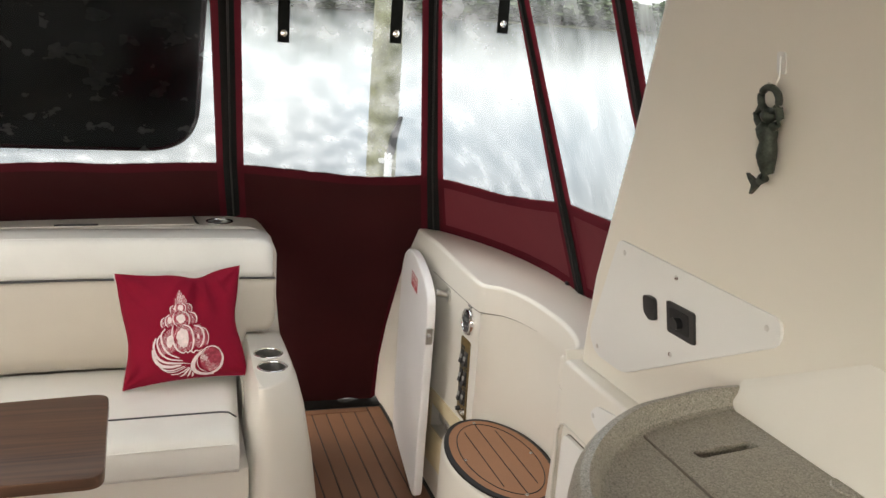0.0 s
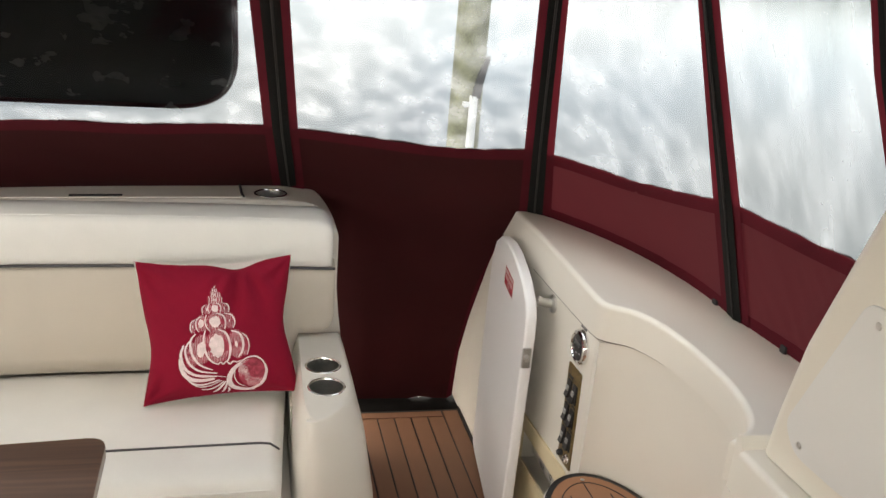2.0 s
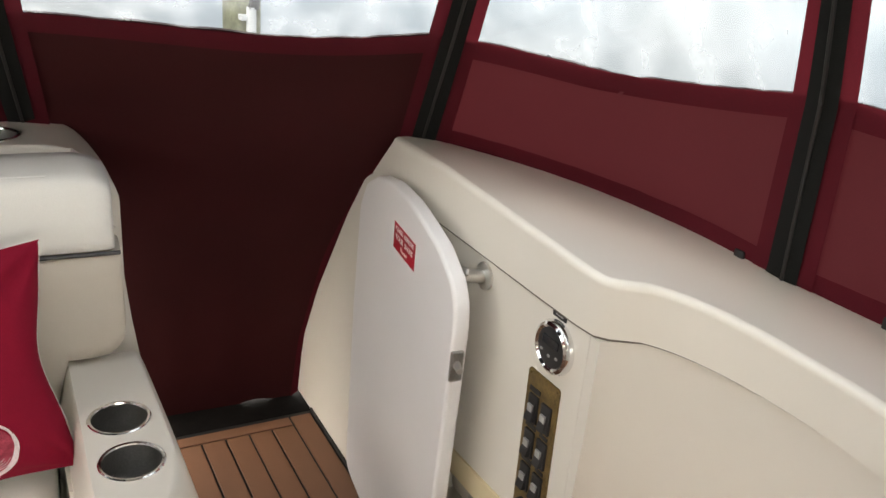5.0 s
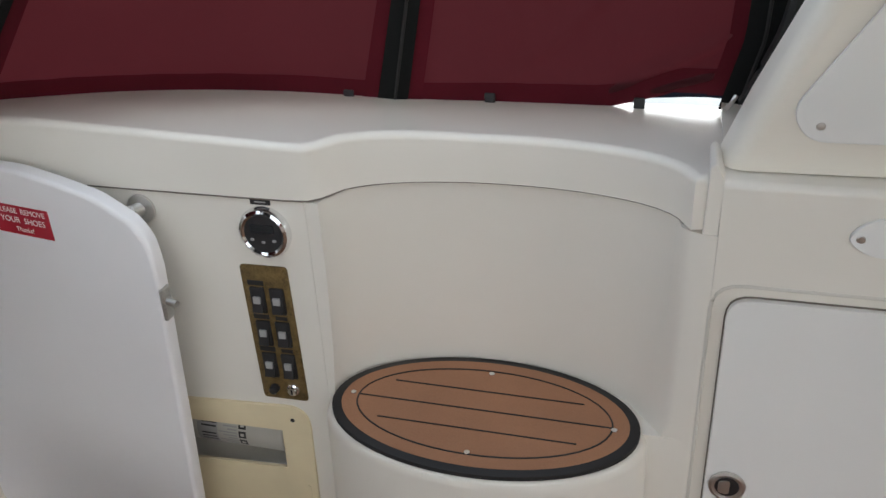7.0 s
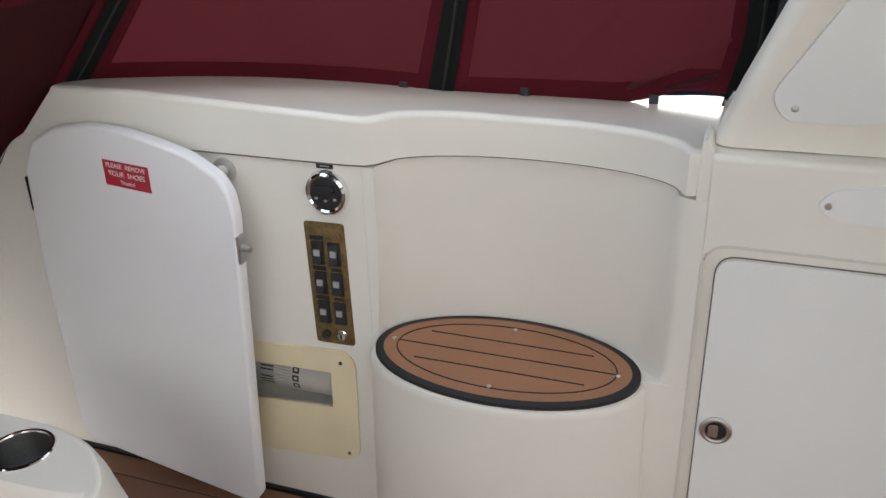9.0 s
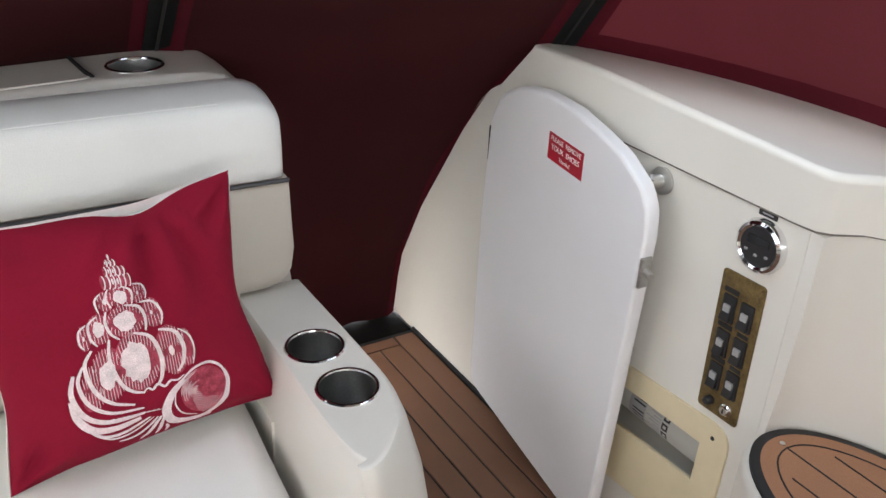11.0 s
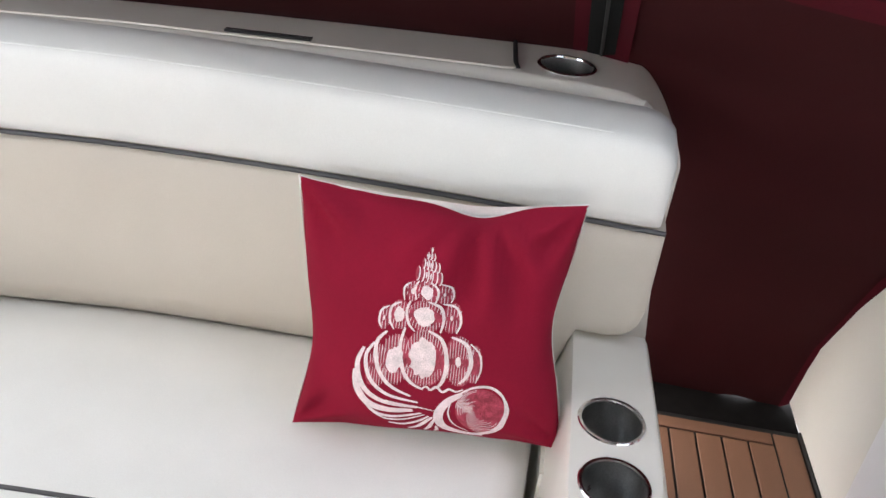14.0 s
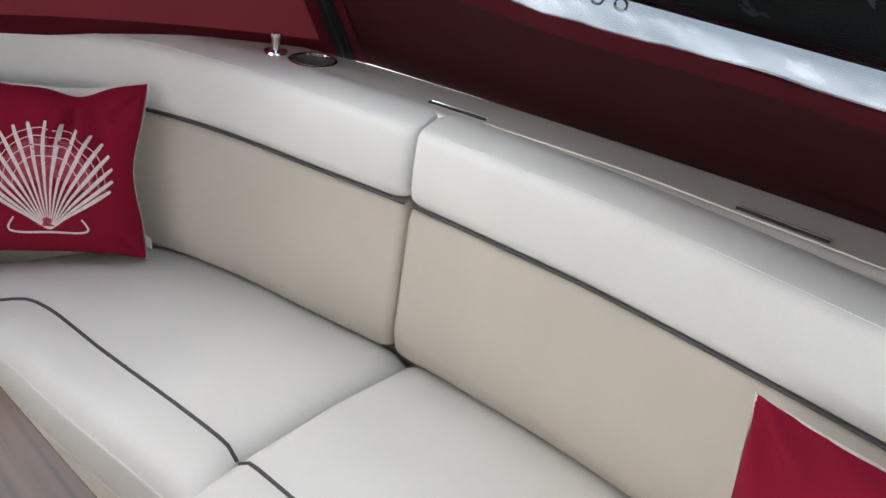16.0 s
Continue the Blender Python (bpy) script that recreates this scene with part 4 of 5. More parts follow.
    def span(line, a, b):
        return [Vector((a, interp(line, a)))] * (a > line[0][0]) + [p for p in catmull(line, 8) if a < p.x < b] + [Vector((b, interp(line, b)))] * (b < line[-1][0])
    # the joint between the cushions runs slightly askew
    bl = span(BACKLINE, x0 - (0.045 if not corner else 0), x1 - (0.045 if corner else 0))
    fl = span(SEATLINE, x0, x1)
    back = [Vector((p.x, p.y + 0.03)) for p in bl]
    if corner:
        front = [p + Vector((0.14 if p.y < 2.72 else 0.06, -0.06 if p.y < 2.72 else -0.135)) * (0.9 if p.y > 2.6 else 1) for p in fl]
        back = [Vector((-1.66, 2.3))] + back
    else:
        front = [Vector((p.x, p.y - 0.150)) for p in fl]
    # resample both lines and make rows from back to front
    def res(pts, n):
        d = [0.0]
        for p, q in zip(pts, pts[1:]):
            d.append(d[-1] + (q - p).length)
        out = []
        for i in range(n):
            s = d[-1] * i / (n - 1)
            j = max(k for k in range(len(d) - 1) if d[k] <= s + 1e-9)
            out.append(pts[j].lerp(pts[j + 1], (s - d[j]) / max(1e-9, d[j + 1] - d[j])))
        return out
    n = 44
    B, F, P = res(back, n), res(front, n), res(fl, n)
    for i in range(n):
        t = i / (n - 1) if corner else 1 - i / (n - 1)
        F[i] = F[i] + Vector((0.018 * t ** 2, 0))
    ends = 0.05
    rings = []
    for i in range(n):
        e = min(i, n - 1 - i) / (n - 1) * 1.0
        k = 1.0 if e > ends else math.sqrt(max(0.0, 1 - (1 - e / ends) ** 2))
        dz = -0.022 * (1 - k)
        b, f, p = B[i], F[i], P[i]
        m = b.lerp(p, 0.5)
        ring = [(b.x, b.y, 0.33), (b.x, b.y, 0.425 + dz), (b.lerp(p, 0.05).x, b.lerp(p, 0.05).y, 0.444 + dz), (m.x, m.y, 0.457 + dz), (p.lerp(b, 0.06).x, p.lerp(b, 0.06).y, 0.451 + dz), (p.x, p.y, 0.446 + dz)]
        for t, z in ((0.12, 0.447), (0.45, 0.446), (0.72, 0.441), (0.86, 0.433), (0.95, 0.418), (0.99, 0.398), (1.0, 0.375), (0.99, 0.315), (0.93, 0.300)):
            q = p.lerp(f, t)
            ring.append((q.x, q.y, z + dz * (1 if z > 0.35 else 0)))
        ring.append((m.x, m.y, 0.300))
        ring.append((b.x, b.y, 0.300))
        rings.append(ring)
    part("cover", loft(rings), VINYL, root, smooth=60)
    pp = [(P[i].x, P[i].y, 0.4472 - (0.022 * (1 - math.sqrt(max(0.0, 1 - (1 - min(i, n - 1 - i) / (n - 1) / ends) ** 2))) if min(i, n - 1 - i) / (n - 1) < ends else 0)) for i in range(n)]
    part("piping", tube(pp, 0.0038, n=8), PIPING, root, "dark grey piping")
    seam = [(F[i].x + (P[i].x - F[i].x) * 0.02, F[i].y + 0.0006, 0.402) for i in range(1, n - 1)]
    part("front_seam", tube(seam, 0.0022, n=5), VINYL, root, "stitched front seam")


build_seat(-0.690, 0.397, False)
build_seat(-1.45, -0.697, True)


def build_seat_base():
    line = [p for p in catmull(SEATLINE, 6)]
    front = [Vector((p.x + 0.10, p.y - 0.06)) if p.y < 2.72 else Vector((p.x + 0.03 * (p.x < -1.2), p.y - 0.125)) for p in line if p.x < 0.40]
    front = [p for p in front if p.x < 0.396] + [Vector((0.396, 2.742))]
    poly = [Vector((-1.7, 2.3))] + front + [Vector((0.396, 3.20)), Vector((-1.0, 3.10)), Vector((-1.7, 2.75))]
    bm = prism([tuple(p) for p in poly], 0.0, 0.2995, "z")
    tagged(part("seat_base", bm, GEL, smooth=50), "cream gelcoat bench seat base", "seat base", kind="structure")


build_seat_base()


# ---- table ----
def build_table():
    t = thing("table", (-0.5, 2.1, 0.0), "dark walnut cockpit table on a steel pedestal", "table")
    poly = rounded([(-1.02, 2.49), (-0.45, 2.512), (-0.008, 2.545), (0.007, 2.065), (-1.02, 2.06)], [0.09, 0.3, 0.045, 0.045, 0.09], 6)
    part("tabletop", prism([tuple(p) for p in poly], 0.644, 0.675, "z", 0.004, 2, angle=50), WOOD, t)
    m = Matrix.Translation((-0.5, 2.28, 0))
    part("pedestal", lathe([(0, 0.012), (0.042, 0.012), (0.038, 0.02), (0.038, 0.62), (0.09, 0.632), (0.09, 0.6435), (0, 0.6435)], 28, m=m), STEEL, t, "brushed steel pedestal")
    part("floor_plate", lathe([(0, 0.0005), (0.10, 0.0005), (0.10, 0.008), (0.06, 0.014), (0, 0.014)], 28, m=m), STEEL, t)


build_table()


# ---- open gate door ----
def build_gate_door():
    d = thing("gate_door", (1.06, 3.41, 0.03), "white arched gate door folded open on the coaming", "door")
    base = [(3.425, 0.085), (3.425, 0.55), (3.408, 0.79), (3.37, 0.852), (3.30, 0.888), (3.207, 0.904), (3.10, 0.902), (3.02, 0.888), (2.945, 0.871), (2.878, 0.836), (2.856, 0.803), (2.850, 0.755), (2.868, 0.40), (2.887, 0.055), (2.905, 0.034), (2.94, 0.034), (3.38, 0.062), (3.41, 0.070)]
    poly = [tuple(p) for p in rounded(base, 0.012, 3)]

    def fx(y):
        return 1.006 + 0.058 * (y - 2.86) / 0.565

    rings = []
    for off, ins in ((0.0, 0.007), (0.003, 0.002), (0.008, 0.0), (0.028, 0.0), (0.032, 0.003)):
        cy, cz = 3.14, 0.47
        rings.append([(fx(y) + off, y + (cy - y) / abs(cy - y + 1e-6) * ins, z + (cz - z) / abs(cz - z + 1e-6) * ins) for y, z in poly])
    part("panel", loft(rings), DOORMAT, d, smooth=55)
    for z in (0.72, 0.17):
        part("hinge", box(fx(3.43) + 0.010, fx(3.43) + 0.030, 3.4255, 3.4272, z - 0.04, z + 0.04, 0.0006, 1), BLACK, d)
    lat = part("latch_plate", box(1.006, 1.030, 2.8475, 2.8555, 0.655, 0.715, 0.002, 1), CUPSTEEL, d, "brushed steel latch plate")
    part("latch_bolt", tube([(1.017, 2.850, 0.69), (1.014, 2.836, 0.689), (1.012, 2.828, 0.688)], [0.008, 0.006, 0.006], n=10), STEEL, lat)
    # sign
    s = thing("door_sign", (1.02, 3.09, 0.81), "small red sign with white lettering on the door", "sign")
    ys, ye, z0, z1 = 3.169, 3.049, 0.783, 0.838
    poly = [(ys, z0 - 0.0), (ys, z1), (ye, z1), (ye, z0)]
    rings = [[(fx(y) - o, y, z + 0.004 * (ys - y) / (ys - ye) * -1) for y, z in poly] for o in (0.0003, 0.0012)]
    part("backing", loft(rings), STICKER, s)
    lines = (("PLEASE  REMOVE", 0.0140, 0.8255), ("YOUR  SHOES", 0.0155, 0.8085), ("Thanks!", 0.0125, 0.7915))
    tilt = math.degrees(math.atan2(0.058, 0.565))
    for text, size, z in lines:
        cu = bpy.data.curves.new("lettering", "FONT")
        cu.body, cu.size, cu.align_x, cu.align_y, cu.extrude = text, size, "CENTER", "CENTER", 0.0002
        tmp = new("lettering_curve", cu)
        bpy.context.view_layer.update()
        me = bpy.data.meshes.new_from_object(tmp.evaluated_get(bpy.context.evaluated_depsgraph_get()))
        bpy.data.objects.remove(tmp)
        me.materials.clear()
        me.materials.append(STICKER_WHITE)
        ob = new("lettering", me)
        yc = 3.109
        m = Matrix.Translation((fx(yc) - 0.0016, yc, z)) @ pose(0, 0, 0, 0, 0, -tilt) @ Matrix(((0, 0, -1, 0), (-1, 0, 0, 0), (0, 1, 0, 0), (0, 0, 0, 1))) @ pose(0, 0, 0, 0, 0, -2)
        ob.matrix_world = m
        ob.parent = s
        ob.matrix_parent_inverse = s.matrix_world.inverted()
    # catch on the wall
    c = thing("door_catch", (1.105, 2.925, 0.814), "chrome door catch on the coaming wall", "catch")
    part("base", lathe([(0, 0), (0.026, 0), (0.026, 0.005), (0.016, 0.009), (0, 0.009)], 24, m=facing_wall(2.925, 0.814, 1.1055)), STEEL, c)
    part("arm", tube([(1.10, 2.925, 0.814), (1.075, 2.926, 0.818), (1.058, 2.928, 0.822)], [0.013, 0.012, 0.015], n=14), STEEL, c)
    part("hook", tube([(1.062, 2.928, 0.830), (1.055, 2.905, 0.838), (1.050, 2.898, 0.834)], [0.005, 0.0045, 0.003], n=8), STEEL, c)


build_gate_door()


# ---- instruments on the coaming wall ----
def build_stereo():
    s = thing("stereo_remote", (1.10, 2.695, 0.793), "round chrome-ringed black stereo remote control", "stereo control")
    m = facing_wall(2.695, 0.790, 1.1058)
    part("bezel", lathe([(0.034, 0.0), (0.046, 0.0), (0.0465, 0.004), (0.043, 0.013), (0.038, 0.016), (0.034, 0.013)], 48, m=m, closed=True), CHROME, s, "chrome bezel")
    part("face", lathe([(0, 0.0), (0.0365, 0.0), (0.0365, 0.0125), (0.03, 0.0138), (0, 0.0142)], 40, m=m), BLACK, s)
    bm = prism(rounded([(-0.021, 0.003), (0.021, 0.003), (0.021, 0.018), (-0.021, 0.018)], 0.003), 0.0138, 0.0152, "z")
    bmesh.ops.transform(bm, matrix=m, verts=bm.verts[:])
    part("display", bm, SCREEN, s, "dark display")
    for x, y in ((-0.02, -0.010), (0.0, -0.014), (0.02, -0.010)):
        bm = prism(rounded([(x - 0.003, y - 0.002), (x + 0.003, y - 0.002), (x + 0.003, y + 0.002), (x - 0.003, y + 0.002)], 0.001), 0.0138, 0.0156, "z")
        bmesh.ops.transform(bm, matrix=m, verts=bm.verts[:])
        part("button", bm, GREYPRINT, s)
    tag = thing("label_tag", (1.105, 2.70, 0.842), "small black engraved label above the remote", "label")
    part("backing", prism(rounded([(2.716, 0.838), (2.716, 0.848), (2.680, 0.848), (2.680, 0.838)], 0.002), 1.1045, 1.1058, "x"), BLACK, tag)
    part("lettering", box(1.1040, 1.1046, 2.688, 2.708, 0.842, 0.8445), GREYPRINT, tag)


def build_switch_panel():
    p = thing("switch_panel", (1.105, 2.71, 0.445), "tarnished brass panel of six black rocker switches", "switch panel")

    def local(bm, name, mat, parent, label=""):
        bmesh.ops.transform(bm, matrix=M, verts=bm.verts[:])
        return part(name, bm, mat, parent, label)
    M = facing_wall(2.7085, 0.584, 1.1058, 1.2)
    W, H = 0.0445, 0.140
    local(prism(rounded([(-W, -H), (W, -H), (W, H), (-W, H)], 0.008), 0.0, 0.003, "z", 0.001, 2), "plate", BRASS, p)
    for j, y in enumerate((0.072, 0.004, -0.064)):
        for i, x in enumerate((-0.018, 0.019)):
            b = local(prism(rounded([(x - 0.0135, y - 0.026), (x + 0.0135, y - 0.026), (x + 0.0135, y + 0.026), (x - 0.0135, y + 0.026)], 0.003), 0.003, 0.007, "z", 0.001, 2), "switch", BLACK, p, "black rocker switch")
            r = loft([[(x - 0.010, y - 0.021, 0.007), (x + 0.010, y - 0.021, 0.007), (x + 0.010, y + 0.021, 0.007), (x - 0.010, y + 0.021, 0.007)], [(x - 0.0095, y - 0.020, 0.016), (x + 0.0095, y - 0.020, 0.016), (x + 0.0095, y + 0.001, 0.0095), (x - 0.0095, y + 0.001, 0.0095)]])
            local(r, "rocker", BLACK, b)
            local(prism([(x - 0.0065, y - 0.004), (x + 0.0065, y - 0.004), (x + 0.0065, y + 0.009), (x - 0.0065, y + 0.009)], 0.0075, 0.0125, "z"), "symbol", GREYPRINT, b, "grey switch symbol")
        local(prism([(-0.034, y + 0.029), (-0.004, y + 0.029), (-0.004, y + 0.038), (-0.034, y + 0.038)], 0.003, 0.0042, "z"), "label_strip", BLACK, p)
        if j:
            local(prism([(0.008, y + 0.029), (0.03, y + 0.029), (0.03, y + 0.036), (0.008, y + 0.036)], 0.003, 0.0042, "z"), "label_strip", BLACK, p)
    local(lathe([(0, 0.003), (0.009, 0.003), (0.008, 0.014), (0.006, 0.017), (0, 0.017)], 20, m=Matrix.Translation((-0.018, -0.116, 0))), "knob", BLACK, p)
    k = local(lathe([(0, 0.003), (0.013, 0.003), (0.012, 0.006), (0.009, 0.008), (0.008, 0.012), (0, 0.012)], 24, m=Matrix.Translation((0.018, -0.116, 0))), "key_switch", CHROME, p, "chrome key switch")
    local(prism([(0.0165, -0.121), (0.0195, -0.121), (0.0195, -0.111), (0.0165, -0.111)], 0.0118, 0.0126, "z"), "key_slot", RUBBER, k)
    for x, y in ((-0.037, -0.132), (0.037, -0.132), (-0.037, 0.132), (0.037, 0.132), (-0.037, -0.033), (0.037, -0.033)):
        local(lathe([(0, 0.003), (0.003, 0.003), (0.0025, 0.0045), (0, 0.005)], 10, m=Matrix.Translation((x, y, 0))), "screw", BRASS, p)


def build_extinguisher():
    outer = rounded([(3.06, 0.114), (3.06, 0.406), (2.662, 0.432), (2.668, 0.142)], [0.02, 0.02, 0.05, 0.04], 6)
    bm = prism([tuple(p) for p in outer], 1.099, 1.1062, "x", 0.003, 2, angle=50)
    b = fr = part("opening_frame", bm, CREAM, coaming, "aged cream plastic opening frame")
    cut(fr, prism([(3.03, 0.260), (3.03, 0.360), (2.723, 0.370), (2.725, 0.278)], 1.05, 1.15, "x"))
    part("rib", prism(rounded([(2.68, 0.17), (2.687, 0.17), (2.687, 0.24), (2.68, 0.24)], 0.002), 1.0975, 1.0992, "x"), CREAM, b)
    for y, z in ((2.698, 0.398), (2.694, 0.160)):
        part("screw", lathe([(0, 0), (0.0045, 0), (0.004, 0.0012), (0, 0.0016)], 10, m=facing_wall(y, z, 1.099)), RUBBER, b)
    e = thing("fire_extinguisher", (1.17, 2.85, 0.26), "grey bottle with printed label lying in the locker", "fire extinguisher")
    m = Matrix.Translation((1.175, 2.74, 0.312)) @ pose(0, 0, 0, -90, 0, 0)
    part("bottle", lathe([(0, 0), (0.042, 0.0), (0.047, 0.006), (0.048, 0.02), (0.048, 0.26), (0.03, 0.285), (0, 0.285)], 36, m=m), EXT, e)
    def mark(y0, y1, a0, a1, mat, lab):
        """A printed patch that follows the round bottle; angles from level, in degrees."""
        bm = bmesh.new()
        rows = []
        for k in range(5):
            a = radians(a0 + (a1 - a0) * k / 4)
            rows.append([(1.175 - 0.0486 * math.cos(a), y, 0.312 + 0.0486 * math.sin(a)) for y in (y0, y1)])
        part("label_mark", grid(rows, bm, 0.0004, (-1, 0, 0)), mat, e, lab)

    for k in range(3):
        mark(2.822, 2.838, -28 + 24 * k, -10 + 24 * k, BLACK, "dark printed label block")
        mark(2.826, 2.834, -23 + 24 * k, -15 + 24 * k, EXT, "grey printed symbol")
    for k in range(9):
        mark(2.842, 2.862 + 0.010 * (k % 3), -34 + 8 * k, -31 + 8 * k, GREYPRINT, "printed text line")
    mark(2.885, 2.93, -30, 40, GREYPRINT, "white printed label patch")
    for k in range(6):
        mark(2.888, 2.92, -24 + 10 * k, -20 + 10 * k, GREYPRINT if k == 3 else BLACK, "printed text line")


build_stereo()
build_switch_panel()
build_extinguisher()


# ---- pillows with printed shells ----
class Pillow:
    def __init__(self, tl, tr, bl, br, bulge=0.078):
        self.c = [Vector(p) for p in (tl, tr, bl, br)]
        u, v = self.c[1] - self.c[0], self.c[0] - self.c[2]
        self.n = u.cross(v).normalized()
        if self.n.y > 0 and abs(self.n.y) > 0.3:
            self.n = -self.n
        self.bulge = bulge

    def at(self, u, v, side=1, off=0.0):
        """u from -1 (left) to 1, v from -1 (bottom) to 1."""
        e = 0.075
        uu = u * (1 - e * (1 - v * v) * abs(u) ** 3)
        if u > 0:
            uu -= 0.085 * math.exp(-((v - 0.05) / 0.45) ** 2) * u ** 4
        else:
            uu += 0.070 * math.exp(-((v + 0.25) / 0.45) ** 2) * u ** 4
        vv = v * (1 - e * (1 - u * u) * abs(v) ** 3)
        if v > 0:
            vv -= (0.105 if side > 0 else 0.02) * math.exp(-((u - 0.28) / 0.26) ** 2) * v ** 3 + (0.02 if side > 0 else 0.0) * math.exp(-((u + 0.35) / 0.4) ** 2) * v ** 3
        s, t = (uu + 1) / 2, (vv + 1) / 2
        p = (self.c[2] * (1 - s) + self.c[3] * s) * (1 - t) + (self.c[0] * (1 - s) + self.c[1] * s) * t
        h = self.bulge * (max(0, 1 - u * u) ** 0.55) * (max(0, 1 - v * v) ** (1.3 if side < 0 and v > 0 else 0.55))
        w = 0.004 * math.sin(7 * u + 3 * v) * (1 - u * u) * (1 - v * v)
        if side > 0 and v > 0.1:
            w += 0.022 * math.sin(14 * (u - 0.3) / (1.25 - v)) * math.exp(-((u - 0.30) / 0.35) ** 2) * (v - 0.1) * (1 - v) * 4
        if side > 0:
            w += 0.004 * noise.noise(Vector((2.2 * u, 2.2 * v, 0.4))) * (1 - u * u)
            for cu, cv in ((1, 1), (-1, 1), (1, -1), (-1, -1)):
                du, dv = u - cu, v - cv
                r = math.hypot(du, dv)
                w += 0.0085 * math.sin(9 * math.atan2(dv * cv, du * cu)) * math.exp(-((r - 0.30) / 0.22) ** 2)
            w += 0.006 * math.sin(13 * (u + v)) * math.exp(-((u + 0.75) ** 2 + (v - 0.75) ** 2) / 0.12)
        return p + self.n * (side * (h + w * 0.9) + off)

    def sheet(self, side, n=44):
        q = [-1 + 2 * i / n for i in range(n + 1)]
        q = [math.copysign(1 - (1 - abs(x)) ** 1.15, x) for x in q]
        return [[self.at(u, v, side) for u in q] for v in q]

    def ribbon(self, pts, w, bm):
        """A printed stroke: points (u, v), width in the pillow's units; tapers at both ends."""
        if isinstance(w, (list, tuple)):
            k = 5
            w = [w[min(i // k, len(w) - 2)] * (1 - (i % k) / k) + w[min(i // k + 1, len(w) - 1)] * ((i % k) / k) for i in range((len(pts) - 1) * k)] + [w[-1]]
            pts = catmull([Vector(p) for p in pts], k)
        elif len(pts) < 9:
            pts = catmull([Vector(p) for p in pts], 5)
        pts = [Vector(p) for p in pts]
        n = len(pts)
        rows = []
        for i, p in enumerate(pts):
            d = pts[min(i + 1, n - 1)] - pts[max(i - 1, 0)]
            nn = Vector((-d.y, d.x))
            nn = nn.normalized() if nn.length > 1e-9 else Vector((0, 1))
            t = i / (n - 1)
            k = (w[i] if isinstance(w, (list, tuple)) else w) * (0.25 + 0.75 * math.sin(math.pi * min(1, max(0, 0.06 + 0.88 * t))) ** 0.7)
            rows.append([self.at(*(p + nn * k / 2), 1, 0.0011), self.at(*p, 1, 0.0011), self.at(*(p - nn * k / 2), 1, 0.0011)])
        vs = [[bm.verts.new(q) for q in r] for r in rows]
        for a, b in zip(vs, vs[1:]):
            bm.faces.new((a[0], a[1], b[1], b[0]))
            bm.faces.new((a[1], a[2], b[2], b[1]))

    def blob(self, pts, bm, off=0.0005):
        c = sum((Vector(p) for p in pts), Vector((0, 0))) / len(pts)
        rings = [[bm.verts.new(self.at(*(c.lerp(Vector(p), k)), 1, off)) for p in pts] for k in (0.02, 0.15, 0.3, 0.45, 0.6, 0.75, 0.88, 1.0)]
        for a, b in zip(rings, rings[1:]):
            for i in range(len(a)):
                bm.faces.new((a[i], a[(i + 1) % len(a)], b[(i + 1) % len(b)], b[i]))

    def build(self, label, prints):
        mid = (self.c[0] + self.c[1] + self.c[2] + self.c[3]) / 4
        root = thing("pillow", (mid.x, mid.y, min(p.z for p in self.c)), label, "pillow", "shell pillows")
        part("front_cover", grid(self.sheet(1)), RED, root, smooth=80)
        part("back_cover", grid(self.sheet(-1)), BACKCLOTH, root, "white back cloth", smooth=80)
        edge = [self.at(-1 + 2 * i / 40, 1) for i in range(40)] + [self.at(1, 1 - 2 * i / 40) for i in range(40)] + [self.at(1 - 2 * i / 40, -1) for i in range(40)] + [self.at(-1, -1 + 2 * i / 40) for i in range(40)]
        part("seam", tube([q - self.n * 0.0026 for q in edge], 0.0011, n=6, closed=True), BACKCLOTH, root, "white seam")
        for name, bm, mat, lab in prints(self):
            part(name, bm, mat, root, lab, smooth=80)
        a = self.at(1, -0.72)
        t = part("care_label", loft([[a + Vector(q) for q in ((0, 0, 0), (0.022, 0.004, -0.002), (0.020, 0.006, -0.030), (-0.002, 0.002, -0.028))], [a + Vector(q) + Vector((0, 0.0012, 0)) for q in ((0, 0, 0), (0.022, 0.004, -0.002), (0.020, 0.006, -0.030), (-0.002, 0.002, -0.028))]]), BACKCLOTH, root, "white care label")
        return root


def arc(cx, cy, rx, ry, a0, a1, n=14, turn=0.0):
    ct, st_ = math.cos(radians(turn)), math.sin(radians(turn))
    out = []
    for i in range(n):
        a = radians(a0 + (a1 - a0) * i / (n - 1))
        x, y = rx * math.cos(a), ry * math.sin(a)
        out.append((cx + x * ct - y * st_, cy + x * st_ + y * ct))
    return out


def conch(p):
    """An engraved spindle shell; drawn on a sheet 860 wide, with y down."""
    white, pink = bmesh.new(), bmesh.new()
    rnd = random.Random(8)
    unit = 0.00233

    def sheet(x, y):
        y = 722 - 1.10 * (722 - y)
        left = 33 + 0.078 * (y - 20)
        foot = 778 - 0.066 * (x - 92)
        return ((x - left) / (896 - left) * 2 - 1, 1 - 2 * (y - 20) / (foot - 20))

    def stroke(pts, w):
        p.ribbon([sheet(*q) for q in catmull([Vector(q) for q in pts], 6)], 0.86 * w * unit, white)

    def lobe(cx, cy, rx, ry, core, turn=0.0, hatch=9):
        p.blob([sheet(*q) for q in arc(cx, cy, rx, ry, 0, 345, 22, turn)], pink)
